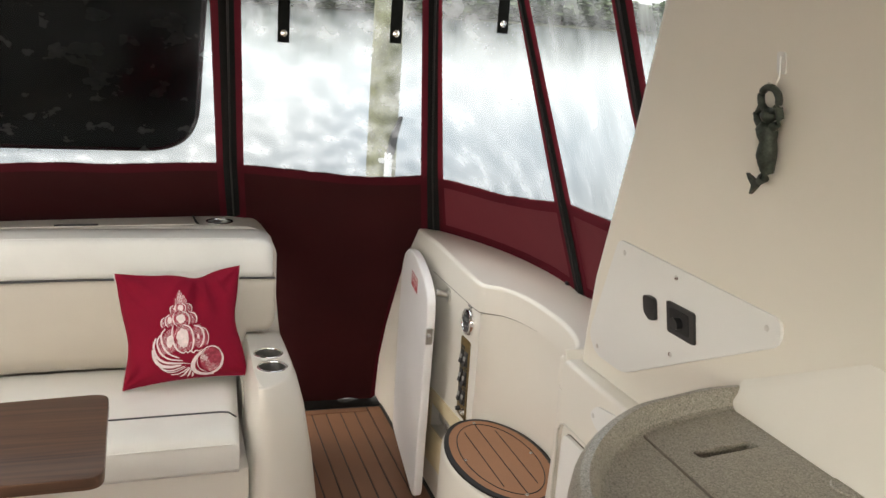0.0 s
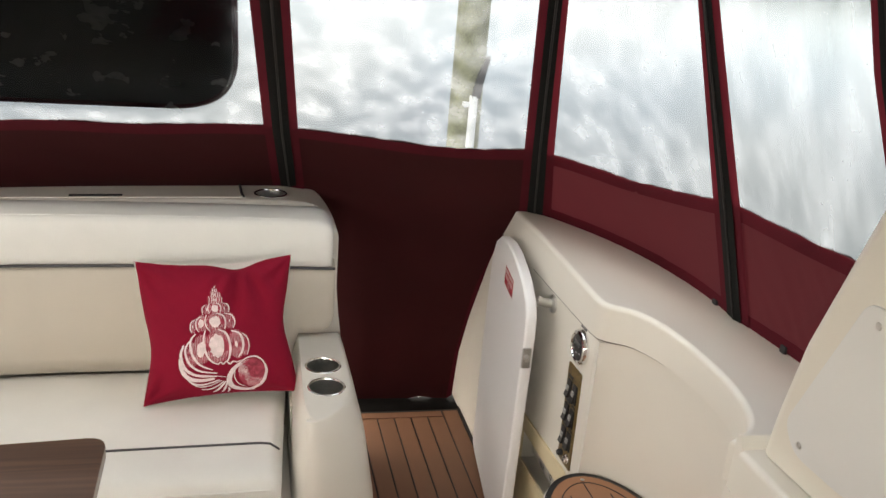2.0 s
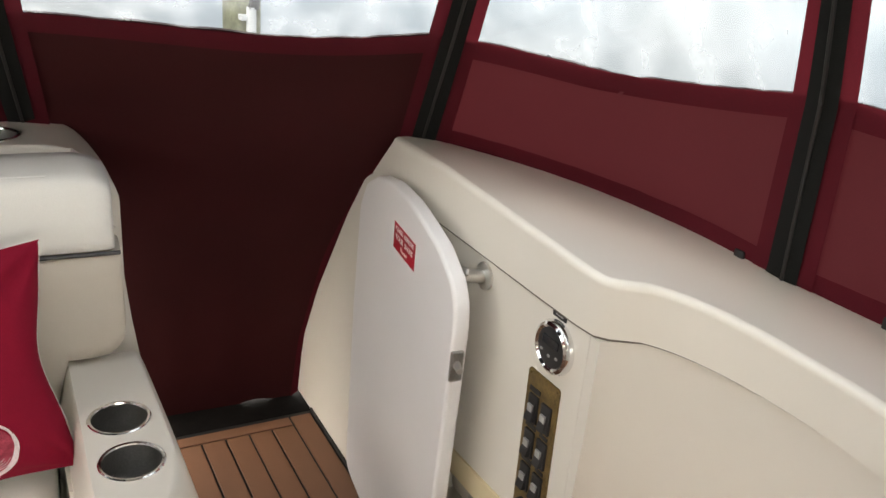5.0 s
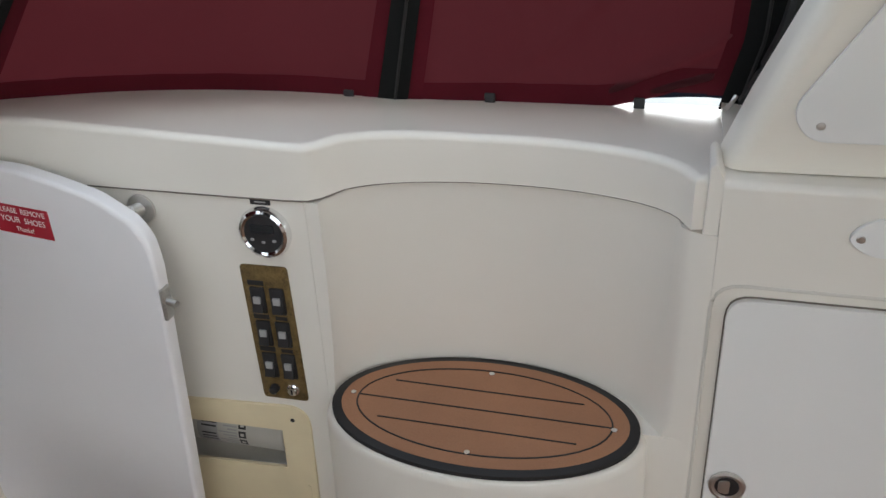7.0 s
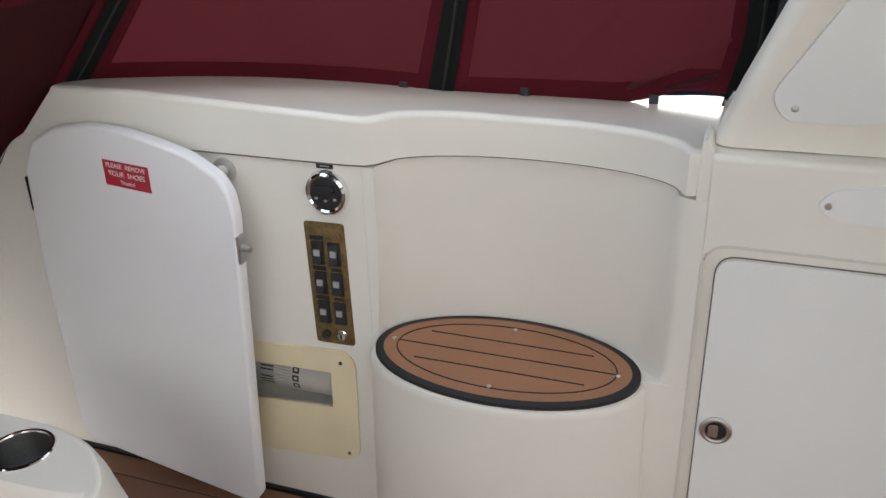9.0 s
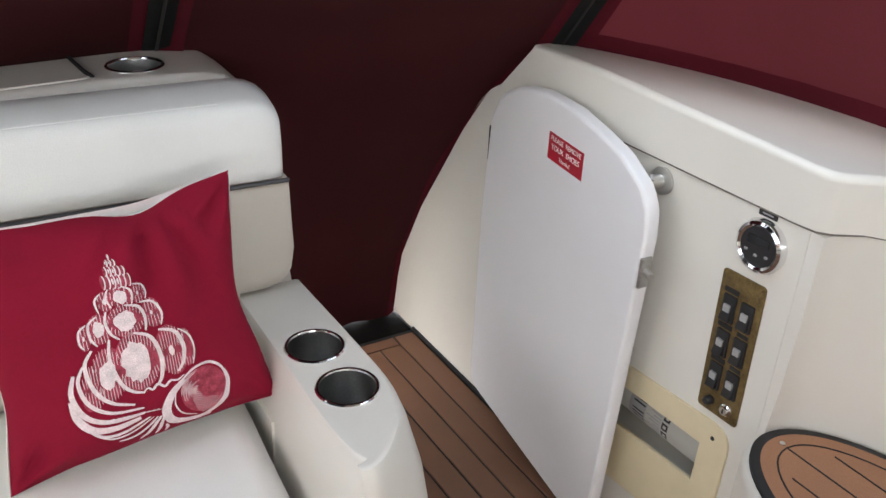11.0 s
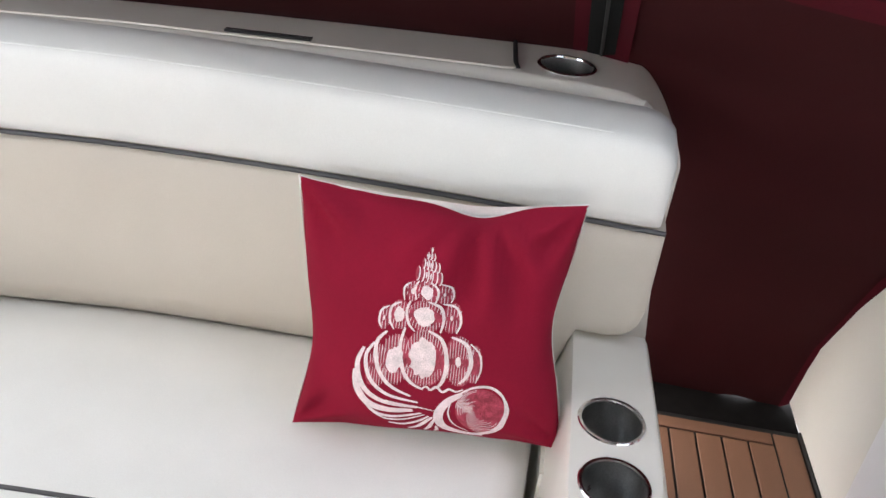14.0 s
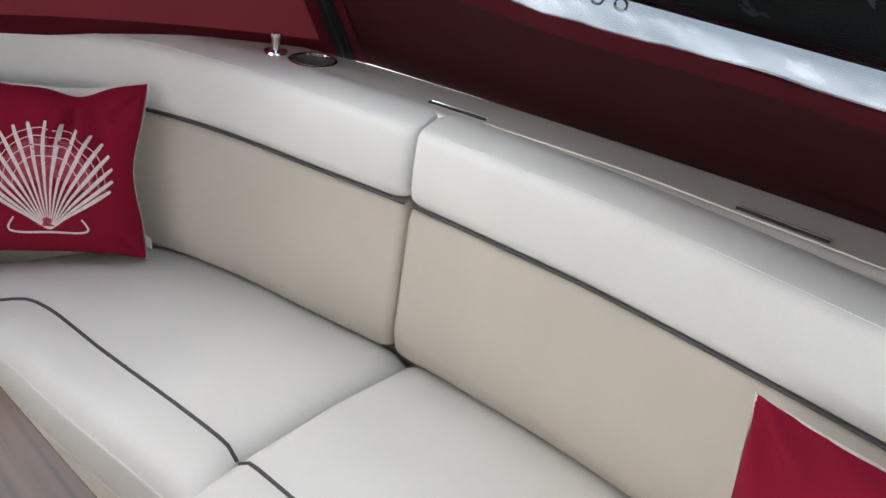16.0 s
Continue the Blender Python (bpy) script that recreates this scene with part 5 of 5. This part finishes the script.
        if core:
            ragged = [(cx + (x - cx) * k, cy + (y - cy) * k) for (x, y), k in zip(arc(cx - 0.05 * rx, cy, rx * core, ry * core * 1.05, 0, 345, 24, turn), [rnd.uniform(0.86, 1.08) for _ in range(24)])]
            p.blob([sheet(*q) for q in ragged], white, 0.0010)
        for k in range(hatch):
            s = -0.85 + 1.7 * k / max(1, hatch - 1)
            e = ry * math.sqrt(1 - s * s)
            for sg in (-1, 1):
                a, b = e * 0.97, e * (core * rnd.uniform(0.6, 0.9) if core else rnd.uniform(0.45, 0.7))
                q = [(cx + s * rx, cy + sg * a), (cx + s * rx * 0.97, cy + sg * (a + b) / 2), (cx + s * rx * 0.93, cy + sg * b)]
                stroke(q, 1.9)

    # body whorl
    lobe(614, 470, 24, 52, 0, 0, 6)
    lobe(572, 466, 42, 70, 0.2, -8, 10)
    lobe(392, 488, 46, 72, 0.52, 14, 10)
    lobe(475, 472, 60, 82, 0.66, 0, 14)
    lobe(345, 510, 28, 62, 0.15, 20, 7)
    stroke([(478, 395), (520, 415), (538, 470), (532, 525), (515, 552)], 15)
    stroke([(412, 398), (403, 450), (418, 515), (445, 548), (478, 562)], 14)
    stroke([(545, 402), (588, 418), (606, 462), (598, 502), (578, 528)], 15)
    stroke([(600, 415), (628, 440), (636, 480), (624, 520)], 7)
    stroke([(362, 415), (335, 450), (346, 515), (385, 562), (445, 588)], 15)
    stroke([(330, 448), (308, 488), (325, 548), (380, 590), (468, 606)], 15)
    stroke([(300, 465), (284, 515), (308, 578), (370, 614), (468, 622)], 21)
    # flare
    stroke([(278, 530), (288, 582), (325, 626), (385, 640), (455, 634)], 30)
    stroke([(312, 622), (345, 655), (400, 664), (480, 642)], 15)
    stroke([(338, 655), (378, 676), (430, 672), (490, 646)], 9)
    stroke([(388, 692), (430, 694), (470, 676), (502, 650)], 12)
    stroke([(446, 716), (470, 702), (492, 676), (512, 652)], 16)
    stroke([(492, 720), (502, 704), (510, 684), (518, 660)], 15)
    stroke([(520, 722), (528, 708), (524, 690)], 13)
    for k in range(12):
        x = 330 + 15 * k
        stroke([(x, 600 + 2.2 * k), (x + 14, 606 + 2 * k), (x + 30, 608 + 1.6 * k)], 3)
    stroke([(474, 560), (488, 552), (500, 560), (516, 548), (534, 560), (552, 548), (572, 552), (592, 542)], 10)
    # upper whorls
    lobe(540, 358, 28, 36, 0.15, 0, 6)
    lobe(350, 382, 17, 32, 0.2, 8, 4)
    lobe(394, 368, 31, 38, 0.5, 6, 7)
    lobe(466, 360, 50, 42, 0.6, 0, 11)
    stroke([(470, 320), (505, 332), (518, 362), (512, 396)], 11)
    stroke([(420, 328), (412, 355), (420, 385), (440, 404)], 10)
    stroke([(392, 336), (368, 352), (366, 385), (380, 408)], 9)
    stroke([(512, 324), (550, 334), (566, 364), (556, 392)], 9)
    stroke([(362, 350), (340, 364), (336, 392), (344, 408)], 8)
    for cx, cy, rx, ry, core in ((514, 300, 21, 26, 0.2), (424, 304, 20, 25, 0.3), (466, 298, 30, 28, 0.6)):
        lobe(cx, cy, rx, ry, core, 0, 5)
    stroke([(472, 272), (492, 284), (496, 302), (490, 322)], 8)
    stroke([(438, 276), (428, 296), (436, 322)], 7)
    stroke([(502, 272), (530, 284), (538, 306), (532, 322)], 7)
    stroke([(414, 284), (398, 300), (402, 330)], 7)
    for cy, x0, x1, n, h in ((259, 424, 502, 6, 17), (234, 438, 492, 5, 12), (214, 447, 475, 3, 8), (199, 458, 464, 1, 6)):
        for k in range(n):
            x = x0 + (x1 - x0) * (k + 0.5) / n
            w = (x1 - x0) / n * 0.46
            lobe(x, cy, w, h, 0.45 if k in (n // 2, n // 2 - 1) else 0.0, 0, 0)
            stroke(arc(x, cy, w, h, 100, -80, 7), 4.5)
    # mouth
    p.blob([sheet(*q) for q in arc(648, 612, 72, 76, 0, 345, 26, -20)], pink)
    for k in range(13):
        r = 1 - 0.065 * k
        stroke(arc(650 - 1.5 * k, 610 - 2 * k, 74 * r, 78 * r, 20 + 9 * k + rnd.uniform(-14, 14), 130 + 5 * k, 9, -20), 2.6)
        stroke(arc(650 - 1.5 * k, 610, 74 * r, 78 * r, 190 + rnd.uniform(-14, 20), 250 + rnd.uniform(-14, 30), 7, -20), 2.4)
    stroke([(590, 556), (550, 590), (528, 640), (545, 685), (600, 706), (660, 704)], 34)
    stroke([(560, 690), (630, 704), (690, 672), (722, 610), (716, 568)], 21)
    stroke([(580, 560), (620, 534), (670, 530), (708, 556), (722, 596)], 11)
    stroke([(560, 590), (556, 630), (575, 668), (615, 690)], 6)
    return [("shell_print", white, PRINT, "white printed conch shell"), ("shell_shading", pink, PINK, "faded pink print shading")]


def scallop(p):
    white, pink = bmesh.new(), bmesh.new()
    n = 17
    p.blob([(0.9 * x, y) for x, y in arc(0.0, -0.02, 0.55, 0.50, -12, 192, 22)] + [(-0.12, -0.52), (0.12, -0.52)], pink)
    for k in range(n):
        a = radians(-18 + 216 * k / (n - 1)) * 1.0
        ex, ey = 0.72 * math.cos(a), 0.04 + 0.62 * math.sin(a) * (1 if math.sin(a) > 0 else 0.8)
        p.ribbon([(0.02 * math.cos(a), -0.56), (0.35 * ex, -0.56 + 0.42 * (ey + 0.56)), (0.75 * ex, -0.56 + 0.8 * (ey + 0.56)), (ex, ey)], [0.014, 0.028, 0.050, 0.062], white)
    for r in (0.55, 0.72, 0.86, 0.98):
        p.ribbon(arc(0, -0.06, 0.64 * r, 0.66 * r, -5, 185, 30), 0.010, white)
    p.ribbon([(-0.36, -0.40), (-0.42, -0.58), (0.0, -0.60), (0.40, -0.58), (0.36, -0.42)], 0.03, white)
    return [("shell_print", white, PRINT, "white printed scallop shell"), ("shell_shading", pink, PINK, "faded pink print shading")]


Pillow((-0.025, 3.155, 0.850), (0.398, 3.168, 0.868), (-0.001, 3.057, 0.459), (0.428, 3.075, 0.484)).build("dark red cushion printed with a white conch shell", conch)
Pillow((-1.600, 2.720, 0.862), (-1.365, 3.025, 0.870), (-1.580, 2.690, 0.462), (-1.345, 2.990, 0.468)).build("dark red cushion printed with a white scallop shell", scallop)


# ---- canvas enclosure ----
COLS = {
    "port_fore": [(-1.80, -1.6, 0.90), (-1.70, -1.6, 1.24), (-1.42, -1.6, 1.97)],
    "port_mid": [(-1.77, 1.5, 0.90), (-1.67, 1.5, 1.24), (-1.40, 1.5, 1.97)],
    "port_corner": [(-1.17, 3.400, 0.94), (-1.06, 3.190, 1.21), (-0.86, 2.20, 1.97)],
    "aft": [(0.50, 3.95, -0.02), (0.455, 3.80, 0.50), (0.41, 3.64, 0.94), (0.365, 3.22, 1.222), (0.272, 2.17, 1.97)],
    "corner": [(1.125, 3.925, -0.02), (1.135, 3.885, 0.20), (1.14, 3.70, 0.55), (1.155, 3.46, 0.84), (1.167, 3.325, 0.955), (1.05, 3.012, 1.226), (0.765, 2.235, 1.97)],
    "side": [(1.445, 2.574, 0.915), (1.294, 2.468, 1.241), (0.995, 2.335, 1.97)],
    "fore": [(1.46, 1.962, 0.92), (1.40, 1.935, 1.06), (1.335, 1.935, 1.245), (1.23, 1.985, 1.567), (1.095, 1.985, 1.97)],
    "wing_fore": [(1.47, -1.6, 0.915), (1.36, -1.6, 1.25), (1.13, -1.6, 1.97)],
}


def col(name, z):
    c = COLS[name]
    for a, b in zip(c, c[1:]):
        if z <= b[2] or b is c[-1]:
            t = (z - a[2]) / (b[2] - a[2])
            return Vector(a).lerp(Vector(b), t)


BULGE = {("corner", "side"): ((0.93, 0.36, 0), 0.075, 0.03), ("port_corner", "aft"): ((0, 1, 0), 0.035, 0.02), ("side", "fore"): ((1, 0, 0), 0.015, 0.01), ("port_mid", "port_corner"): ((-0.8, 0.5, 0), 0.30, 0.18)}
CENTRE = Vector((0.0, 1.6, 1.2))


def skin(a, b, u, z, off=0.0):
    """A point of the canvas between two zip lines; off moves it towards the inside."""
    p = col(a, z).lerp(col(b, z), u)
    if (a, b) in BULGE:
        d, low, high = BULGE[(a, b)]
        k = low if z < 0.95 else (low + (high - low) * min(1, (z - 0.95) / 0.3))
        if z > 1.25:
            k *= max(0.0, 1 - (z - 1.25) / 0.75)
        p = p + Vector(d) * k * 4 * u * (1 - u)
    if off:
        q = (col(b, z) - col(a, z))
        up = (col(a, z + 0.03) - col(a, z))
        n = q.cross(up).normalized()
        if n.dot(CENTRE - p) < 0:
            n = -n
        p = p + n * off
    return p


def panel_rows(a, b, u0, u1, z_lo, z_hi, nu, nv, off=0.0, wrinkle=0.0, crease=None):
    rows = []
    for j in range(nv + 1):
        row = []
        for i in range(nu + 1):
            u = u0 + (u1 - u0) * i / nu
            lo = z_lo(u) if callable(z_lo) else z_lo
            hi = z_hi(u) if callable(z_hi) else z_hi
            z = lo + (hi - lo) * j / nv
            w = wrinkle * (noise.noise(Vector((u * 7 + 3, z * 4, len(a)))) + 0.6 * noise.noise(Vector((u * 20 + z * 14, z * 9, len(b))))) * math.sin(math.pi * min(1, max(0, u)))
            if crease:
                w += crease(u, z)
            row.append(skin(a, b, u, z, off + w))
        rows.append(row)
    return rows


def build_canvas(a, b, label, z_bottom, dip, wz=(1.222, 1.226), zip_a=True, zip_b=True, nu=28, cloth=CANVAS, crease=None):
    root = thing("enclosure_panel", tuple(skin(a, b, 0.5, 0.95)), label, "canvas panel", "canvas enclosure", "structure")
    width = (col(b, 1.1) - col(a, 1.1)).length

    def w_line(u):
        return wz[0] + (wz[1] - wz[0]) * u - dip(u)
    out = (skin(a, b, 0.5, 1.1) - skin(a, b, 0.5, 1.1, 0.01)).normalized()
    skirt = grid(panel_rows(a, b, 0, 1, z_bottom, w_line, nu, 16 if crease is None else 34, 0, 0.006, crease), None, 0.003, tuple(out))
    part("skirt", skirt, cloth, root, smooth=80)
    win = grid(panel_rows(a, b, 0, 1, w_line, 1.97, nu, 14, 0, 0.004))
    w = part("window", win, CLEAR, root, "clear vinyl window with rain drops", smooth=80)
    w.visible_shadow = cloth is CANVAS_SHADED
    hem = grid(panel_rows(a, b, 0, 1, lambda u: w_line(u) - 0.034, lambda u: w_line(u) + 0.002, nu, 2, 0.004))
    part("window_hem", hem, HEM, root, "dark red stitched hem")
    m = 0.050 / width
    for on, u0, u1 in ((zip_a, 0.0, m), (zip_b, 1 - m, 1.0)):
        if on:
            part("zip_border", grid(panel_rows(a, b, u0, u1, z_bottom, 1.97, 2, 26, 0.0055)), HEM, root, "dark red zip border")
    part("bottom_hem", grid(panel_rows(a, b, 0, 1, z_bottom, lambda u: (z_bottom(u) if callable(z_bottom) else z_bottom) + 0.05, nu, 2, 0.003, 0.003)), HEM if cloth is CANVAS else CANVAS_SHADED, root, "dark red bottom hem")
    return root, width


def build_zip(left, mid, right, lo):
    wl, wr = (col(mid, 1.1) - col(left, 1.1)).length, (col(right, 1.1) - col(mid, 1.1)).length
    h = 0.026
    rows, teeth, flap = [], [], []
    for j in range(41):
        z = lo + (1.97 - lo) * j / 40
        rows.append([skin(left, mid, 1 - h / wl, z, 0.009), skin(left, mid, 1 - 0.3 * h / wl, z, 0.0115), skin(mid, right, 0.3 * h / wr, z, 0.0115), skin(mid, right, h / wr, z, 0.009)])
        teeth.append(skin(mid, right, 0.12 * h / wr, z, 0.0125))
    root = thing("zip", tuple(col(mid, max(lo, 0.95))), "heavy black zip joining two canvas panels", "zip", "canvas zips")
    part("tape", grid(rows, None, 0.0012, (0.0, 0.5, -0.2)), ZIP, root, smooth=80)
    part("teeth", tube(teeth, 0.0032, n=6), RUBBER, root)


def corner_folds(u, z):
    """Slack folds that fan out of the lower fore corner of the side curtain."""
    w = 0.0
    for u0, z0, slope, size, wide in ((0.60, 0.925, 0.42, 0.010, 0.016), (0.66, 0.925, 0.22, 0.007, 0.013), (0.30, 0.93, 0.75, 0.004, 0.022)):
        d = (z - z0) - slope * (u - u0)
        reach = max(0.0, min(1.0, (u - u0) / 0.12)) * max(0.0, min(1.0, (0.98 - u) / 0.1))
        w += size * reach * (math.exp(-(d / wide) ** 2) - 0.5 * math.exp(-((d + 1.6 * wide) / wide) ** 2))
    return w


build_canvas("port_fore", "port_mid", "maroon canvas side curtain with clear window", 0.90, lambda u: 0.0, (1.24, 1.24), False, True)
build_canvas("port_mid", "port_corner", "maroon canvas corner curtain with clear window", 0.93, lambda u: 0.0, (1.24, 1.21), True, True)
# stern and gate curtains take the canvas copy with shade in its colour
build_canvas("port_corner", "aft", "maroon canvas stern curtain with clear window", 0.943, lambda u: 0.012 * math.sin(math.pi * u) + 0.004 * math.sin(19 * u), (1.215, 1.226), True, True, 40, CANVAS_SHADED)
build_canvas("aft", "corner", "maroon canvas gate curtain reaching the floor", lambda u: -0.0235 + 0.06 * max(0.0, (u - 0.93) / 0.07) ** 2 + 0.012 * max(0.0, math.sin(9 * u + 1.0)) ** 5, lambda u: 0.020 * math.sin(math.pi * u) ** 1.2 - 0.006 * math.sin(2 * math.pi * u), (1.222, 1.228), cloth=CANVAS_SHADED)
build_canvas("corner", "side", "maroon canvas side curtain with wavy clear window", lambda u: 0.955 - 0.052 * u, lambda u: 0.024 * math.sin(math.pi * u) * (1 if u > 0.4 else 0.4 + 1.5 * u), (1.220, 1.240))
build_canvas("side", "fore", "creased maroon canvas side curtain with clear window", lambda u: 0.903 + 0.004 * u + 0.040 * min(1.0, max(0, (u - 0.60) / 0.22)) ** 1.5, lambda u: 0.010 * math.sin(math.pi * u), (1.242, 1.245), nu=56, crease=corner_folds)
build_canvas("fore", "wing_fore", "maroon canvas side curtain beyond the wing", 0.915, lambda u: 0.0, (1.245, 1.25), True, False)
build_zip("port_mid", "port_corner", "aft", 0.945)
build_zip("port_corner", "aft", "corner", 0.945)
build_zip("aft", "corner", "side", 0.955)
build_zip("corner", "side", "fore", 0.918)
build_zip("side", "fore", "wing_fore", 0.922)


def build_roof():
    rows = []
    for j in range(9):
        y = 2.36 - 3.96 * j / 8
        half = 1.05 + 0.03 * j
        rows.append([(-0.16 + half * 1.22 * (i / 8 - 1) if i < 8 else -0.16 + half * (i - 8) / 8 * 1.14, y, 1.972 + 0.10 * math.sin(math.pi * i / 16) + 0.02 * math.sin(math.pi * j / 8)) for i in range(17)])
    # top is out of view; added to block the sky, pale for neutral bounce
    tagged(part("ceiling", grid(rows, None, 0.004, (0, 0, 1)), ROOF, smooth=80), "unseen cream cockpit top, added to close off the sky", "ceiling", kind="structure")
    bm = box(-1.80, -1.70, -1.6, 2.75, -0.065, 0.90, 0.02)
    tagged(part("wall_port", bm, GEL), "cream gelcoat port coaming", "wall", kind="structure")
    # low fore wall is never in view; added to close the cockpit
    bm = box(-1.80, 1.50, -1.75, -1.6, -0.065, 1.15, 0.02)
    tagged(part("wall_fore", bm, GEL), "unseen cream wall, added to close the fore end", "wall", kind="structure")


build_roof()


# sun shade outside the stern window
def build_sun_shade():
    root = thing("sun_shade", tuple(skin("port_corner", "aft", 0.6, 1.3, -0.02)), "dark grey mesh sun shade over the stern window", "sun shade")
    poly = []
    for x, z in rounded([(-0.62, 1.258), (0.247, 1.257), (0.247, 1.95), (-0.62, 1.95)], [0.15, 0.17, 0.02, 0.02], 10):
        a, b = col("port_corner", z).x, col("aft", z).x
        poly.append(Vector(((x - a) / (b - a), z)))
    us, zs = [p[0] for p in poly], [p[1] for p in poly]
    rows_in, rows_out = [], []
    n = 22
    for j in range(n + 1):
        z = min(zs) + (max(zs) - min(zs)) * (j / n) ** 1.6
        xs = []
        for (u0, z0), (u1, z1) in zip(poly, list(poly[1:]) + [poly[0]]):
            if (z0 - z) * (z1 - z) <= 0 and abs(z1 - z0) > 1e-9:
                xs.append(u0 + (u1 - u0) * (z - z0) / (z1 - z0))
        if len(xs) < 2:
            xs = [0.42, 0.80] if z < 1.5 else [0.21, 0.975]
        a, b = min(xs), max(xs)
        rows_in.append([skin("port_corner", "aft", a + (b - a) * i / 14, z, -0.022) for i in range(15)])
    part("mesh", grid(rows_in, None, 0.003, (0, 0.7, 0.7)), SHADE, root, smooth=80)
    edge = [skin("port_corner", "aft", u, z, -0.018) for u, z in poly]
    part("binding", tube(edge, 0.0065, n=6, closed=True), HEM, root, "dark red bound edge")


build_sun_shade()


def build_strap(x, y, z):
    s = thing("roof_strap", (x, y, z), "black webbing strap with a steel snap", "strap", "roof straps")
    part("webbing", box(x - 0.014, x + 0.014, y - 0.0012, y + 0.0012, z - 0.022, 2.02, 0.0005, 1), ZIP, s)
    part("snap", lathe([(0, 0), (0.0085, 0), (0.008, 0.003), (0.004, 0.0045), (0, 0.0045)], 16, m=Matrix.Translation((x, y - 0.0012, z)) @ pose(0, 0, 0, 90, 0, 0)), CHROME, s)


def build_toggle(u, z):
    p = skin("port_corner", "aft", u, z, -0.016)
    t = thing("shade_toggle", tuple(p), "small black toggle below the sun shade", "toggle", "shade toggles")
    part("loop", tube([p + Vector((0.010 * math.cos(a), 0.002, 0.008 * math.sin(a) - 0.002)) for a in [2 * math.pi * k / 12 for k in range(12)]], 0.0022, n=6, closed=True), BLACK, t)


for u in (0.455, 0.482):
    build_toggle(u, 1.243)


for p in ((0.419, 2.281, 1.683), (0.664, 2.163, 1.699), (0.932, 2.169, 1.739)):
    build_strap(*p)


# snap tabs along the side curtain, coaming fittings
def build_fittings():
    for u, seg in ((0.90, ("corner", "side")), (0.30, ("side", "fore")), (0.74, ("side", "fore"))):
        p = skin(*seg, u, 0.914, 0.012)
        t = thing("snap_tab", tuple(p), "black canvas snap tab on the coaming", "snap", "canvas snaps")
        part("tab", box(p.x - 0.004, p.x + 0.004, p.y - 0.010, p.y + 0.010, p.z - 0.008, p.z + 0.022, 0.003, 2), BLACK, t)
    c = thing("canvas_cord", (1.42, 2.02, 0.93), "black shock cord and hook at the curtain corner", "cord")
    part("cord", tube(catmull([(1.30, 1.90, 1.30), (1.345, 1.90, 1.12), (1.37, 1.925, 1.02), (1.40, 1.95, 0.95)], 5), 0.012, n=8), RUBBER, c)
    part("hook", tube([(1.392, 1.965, 0.962), (1.385, 1.972, 0.95), (1.392, 1.98, 0.938)], 0.004, n=8), STEEL, c)
    b = thing("boot_piping", (1.47, 2.1, 0.92), "dark navy cover edge below the side curtain", "piping")
    part("roll", tube([skin("side", "fore", 0.45 + 0.06 * k, 0.933 + 0.004 * math.sin(k), -0.018) for k in range(10)], 0.0125, n=8), NAVY, b)
    r = thing("rod_post", (-1.225, 3.245, 0.953), "short chrome post on the transom ledge", "post")
    part("flange", lathe([(0, 0), (0.026, 0), (0.025, 0.004), (0.011, 0.008), (0, 0.008)], 24, m=Matrix.Translation((-1.225, 3.245, 0.9525))), CHROME, r)
    part("shaft", lathe([(0, 0.0), (0.010, 0.0), (0.0095, 0.022), (0.012, 0.024), (0.012, 0.034), (0, 0.035)], 20, m=Matrix.Translation((-1.225, 3.245, 0.960))), CHROME, r)


build_fittings()
build_planks()
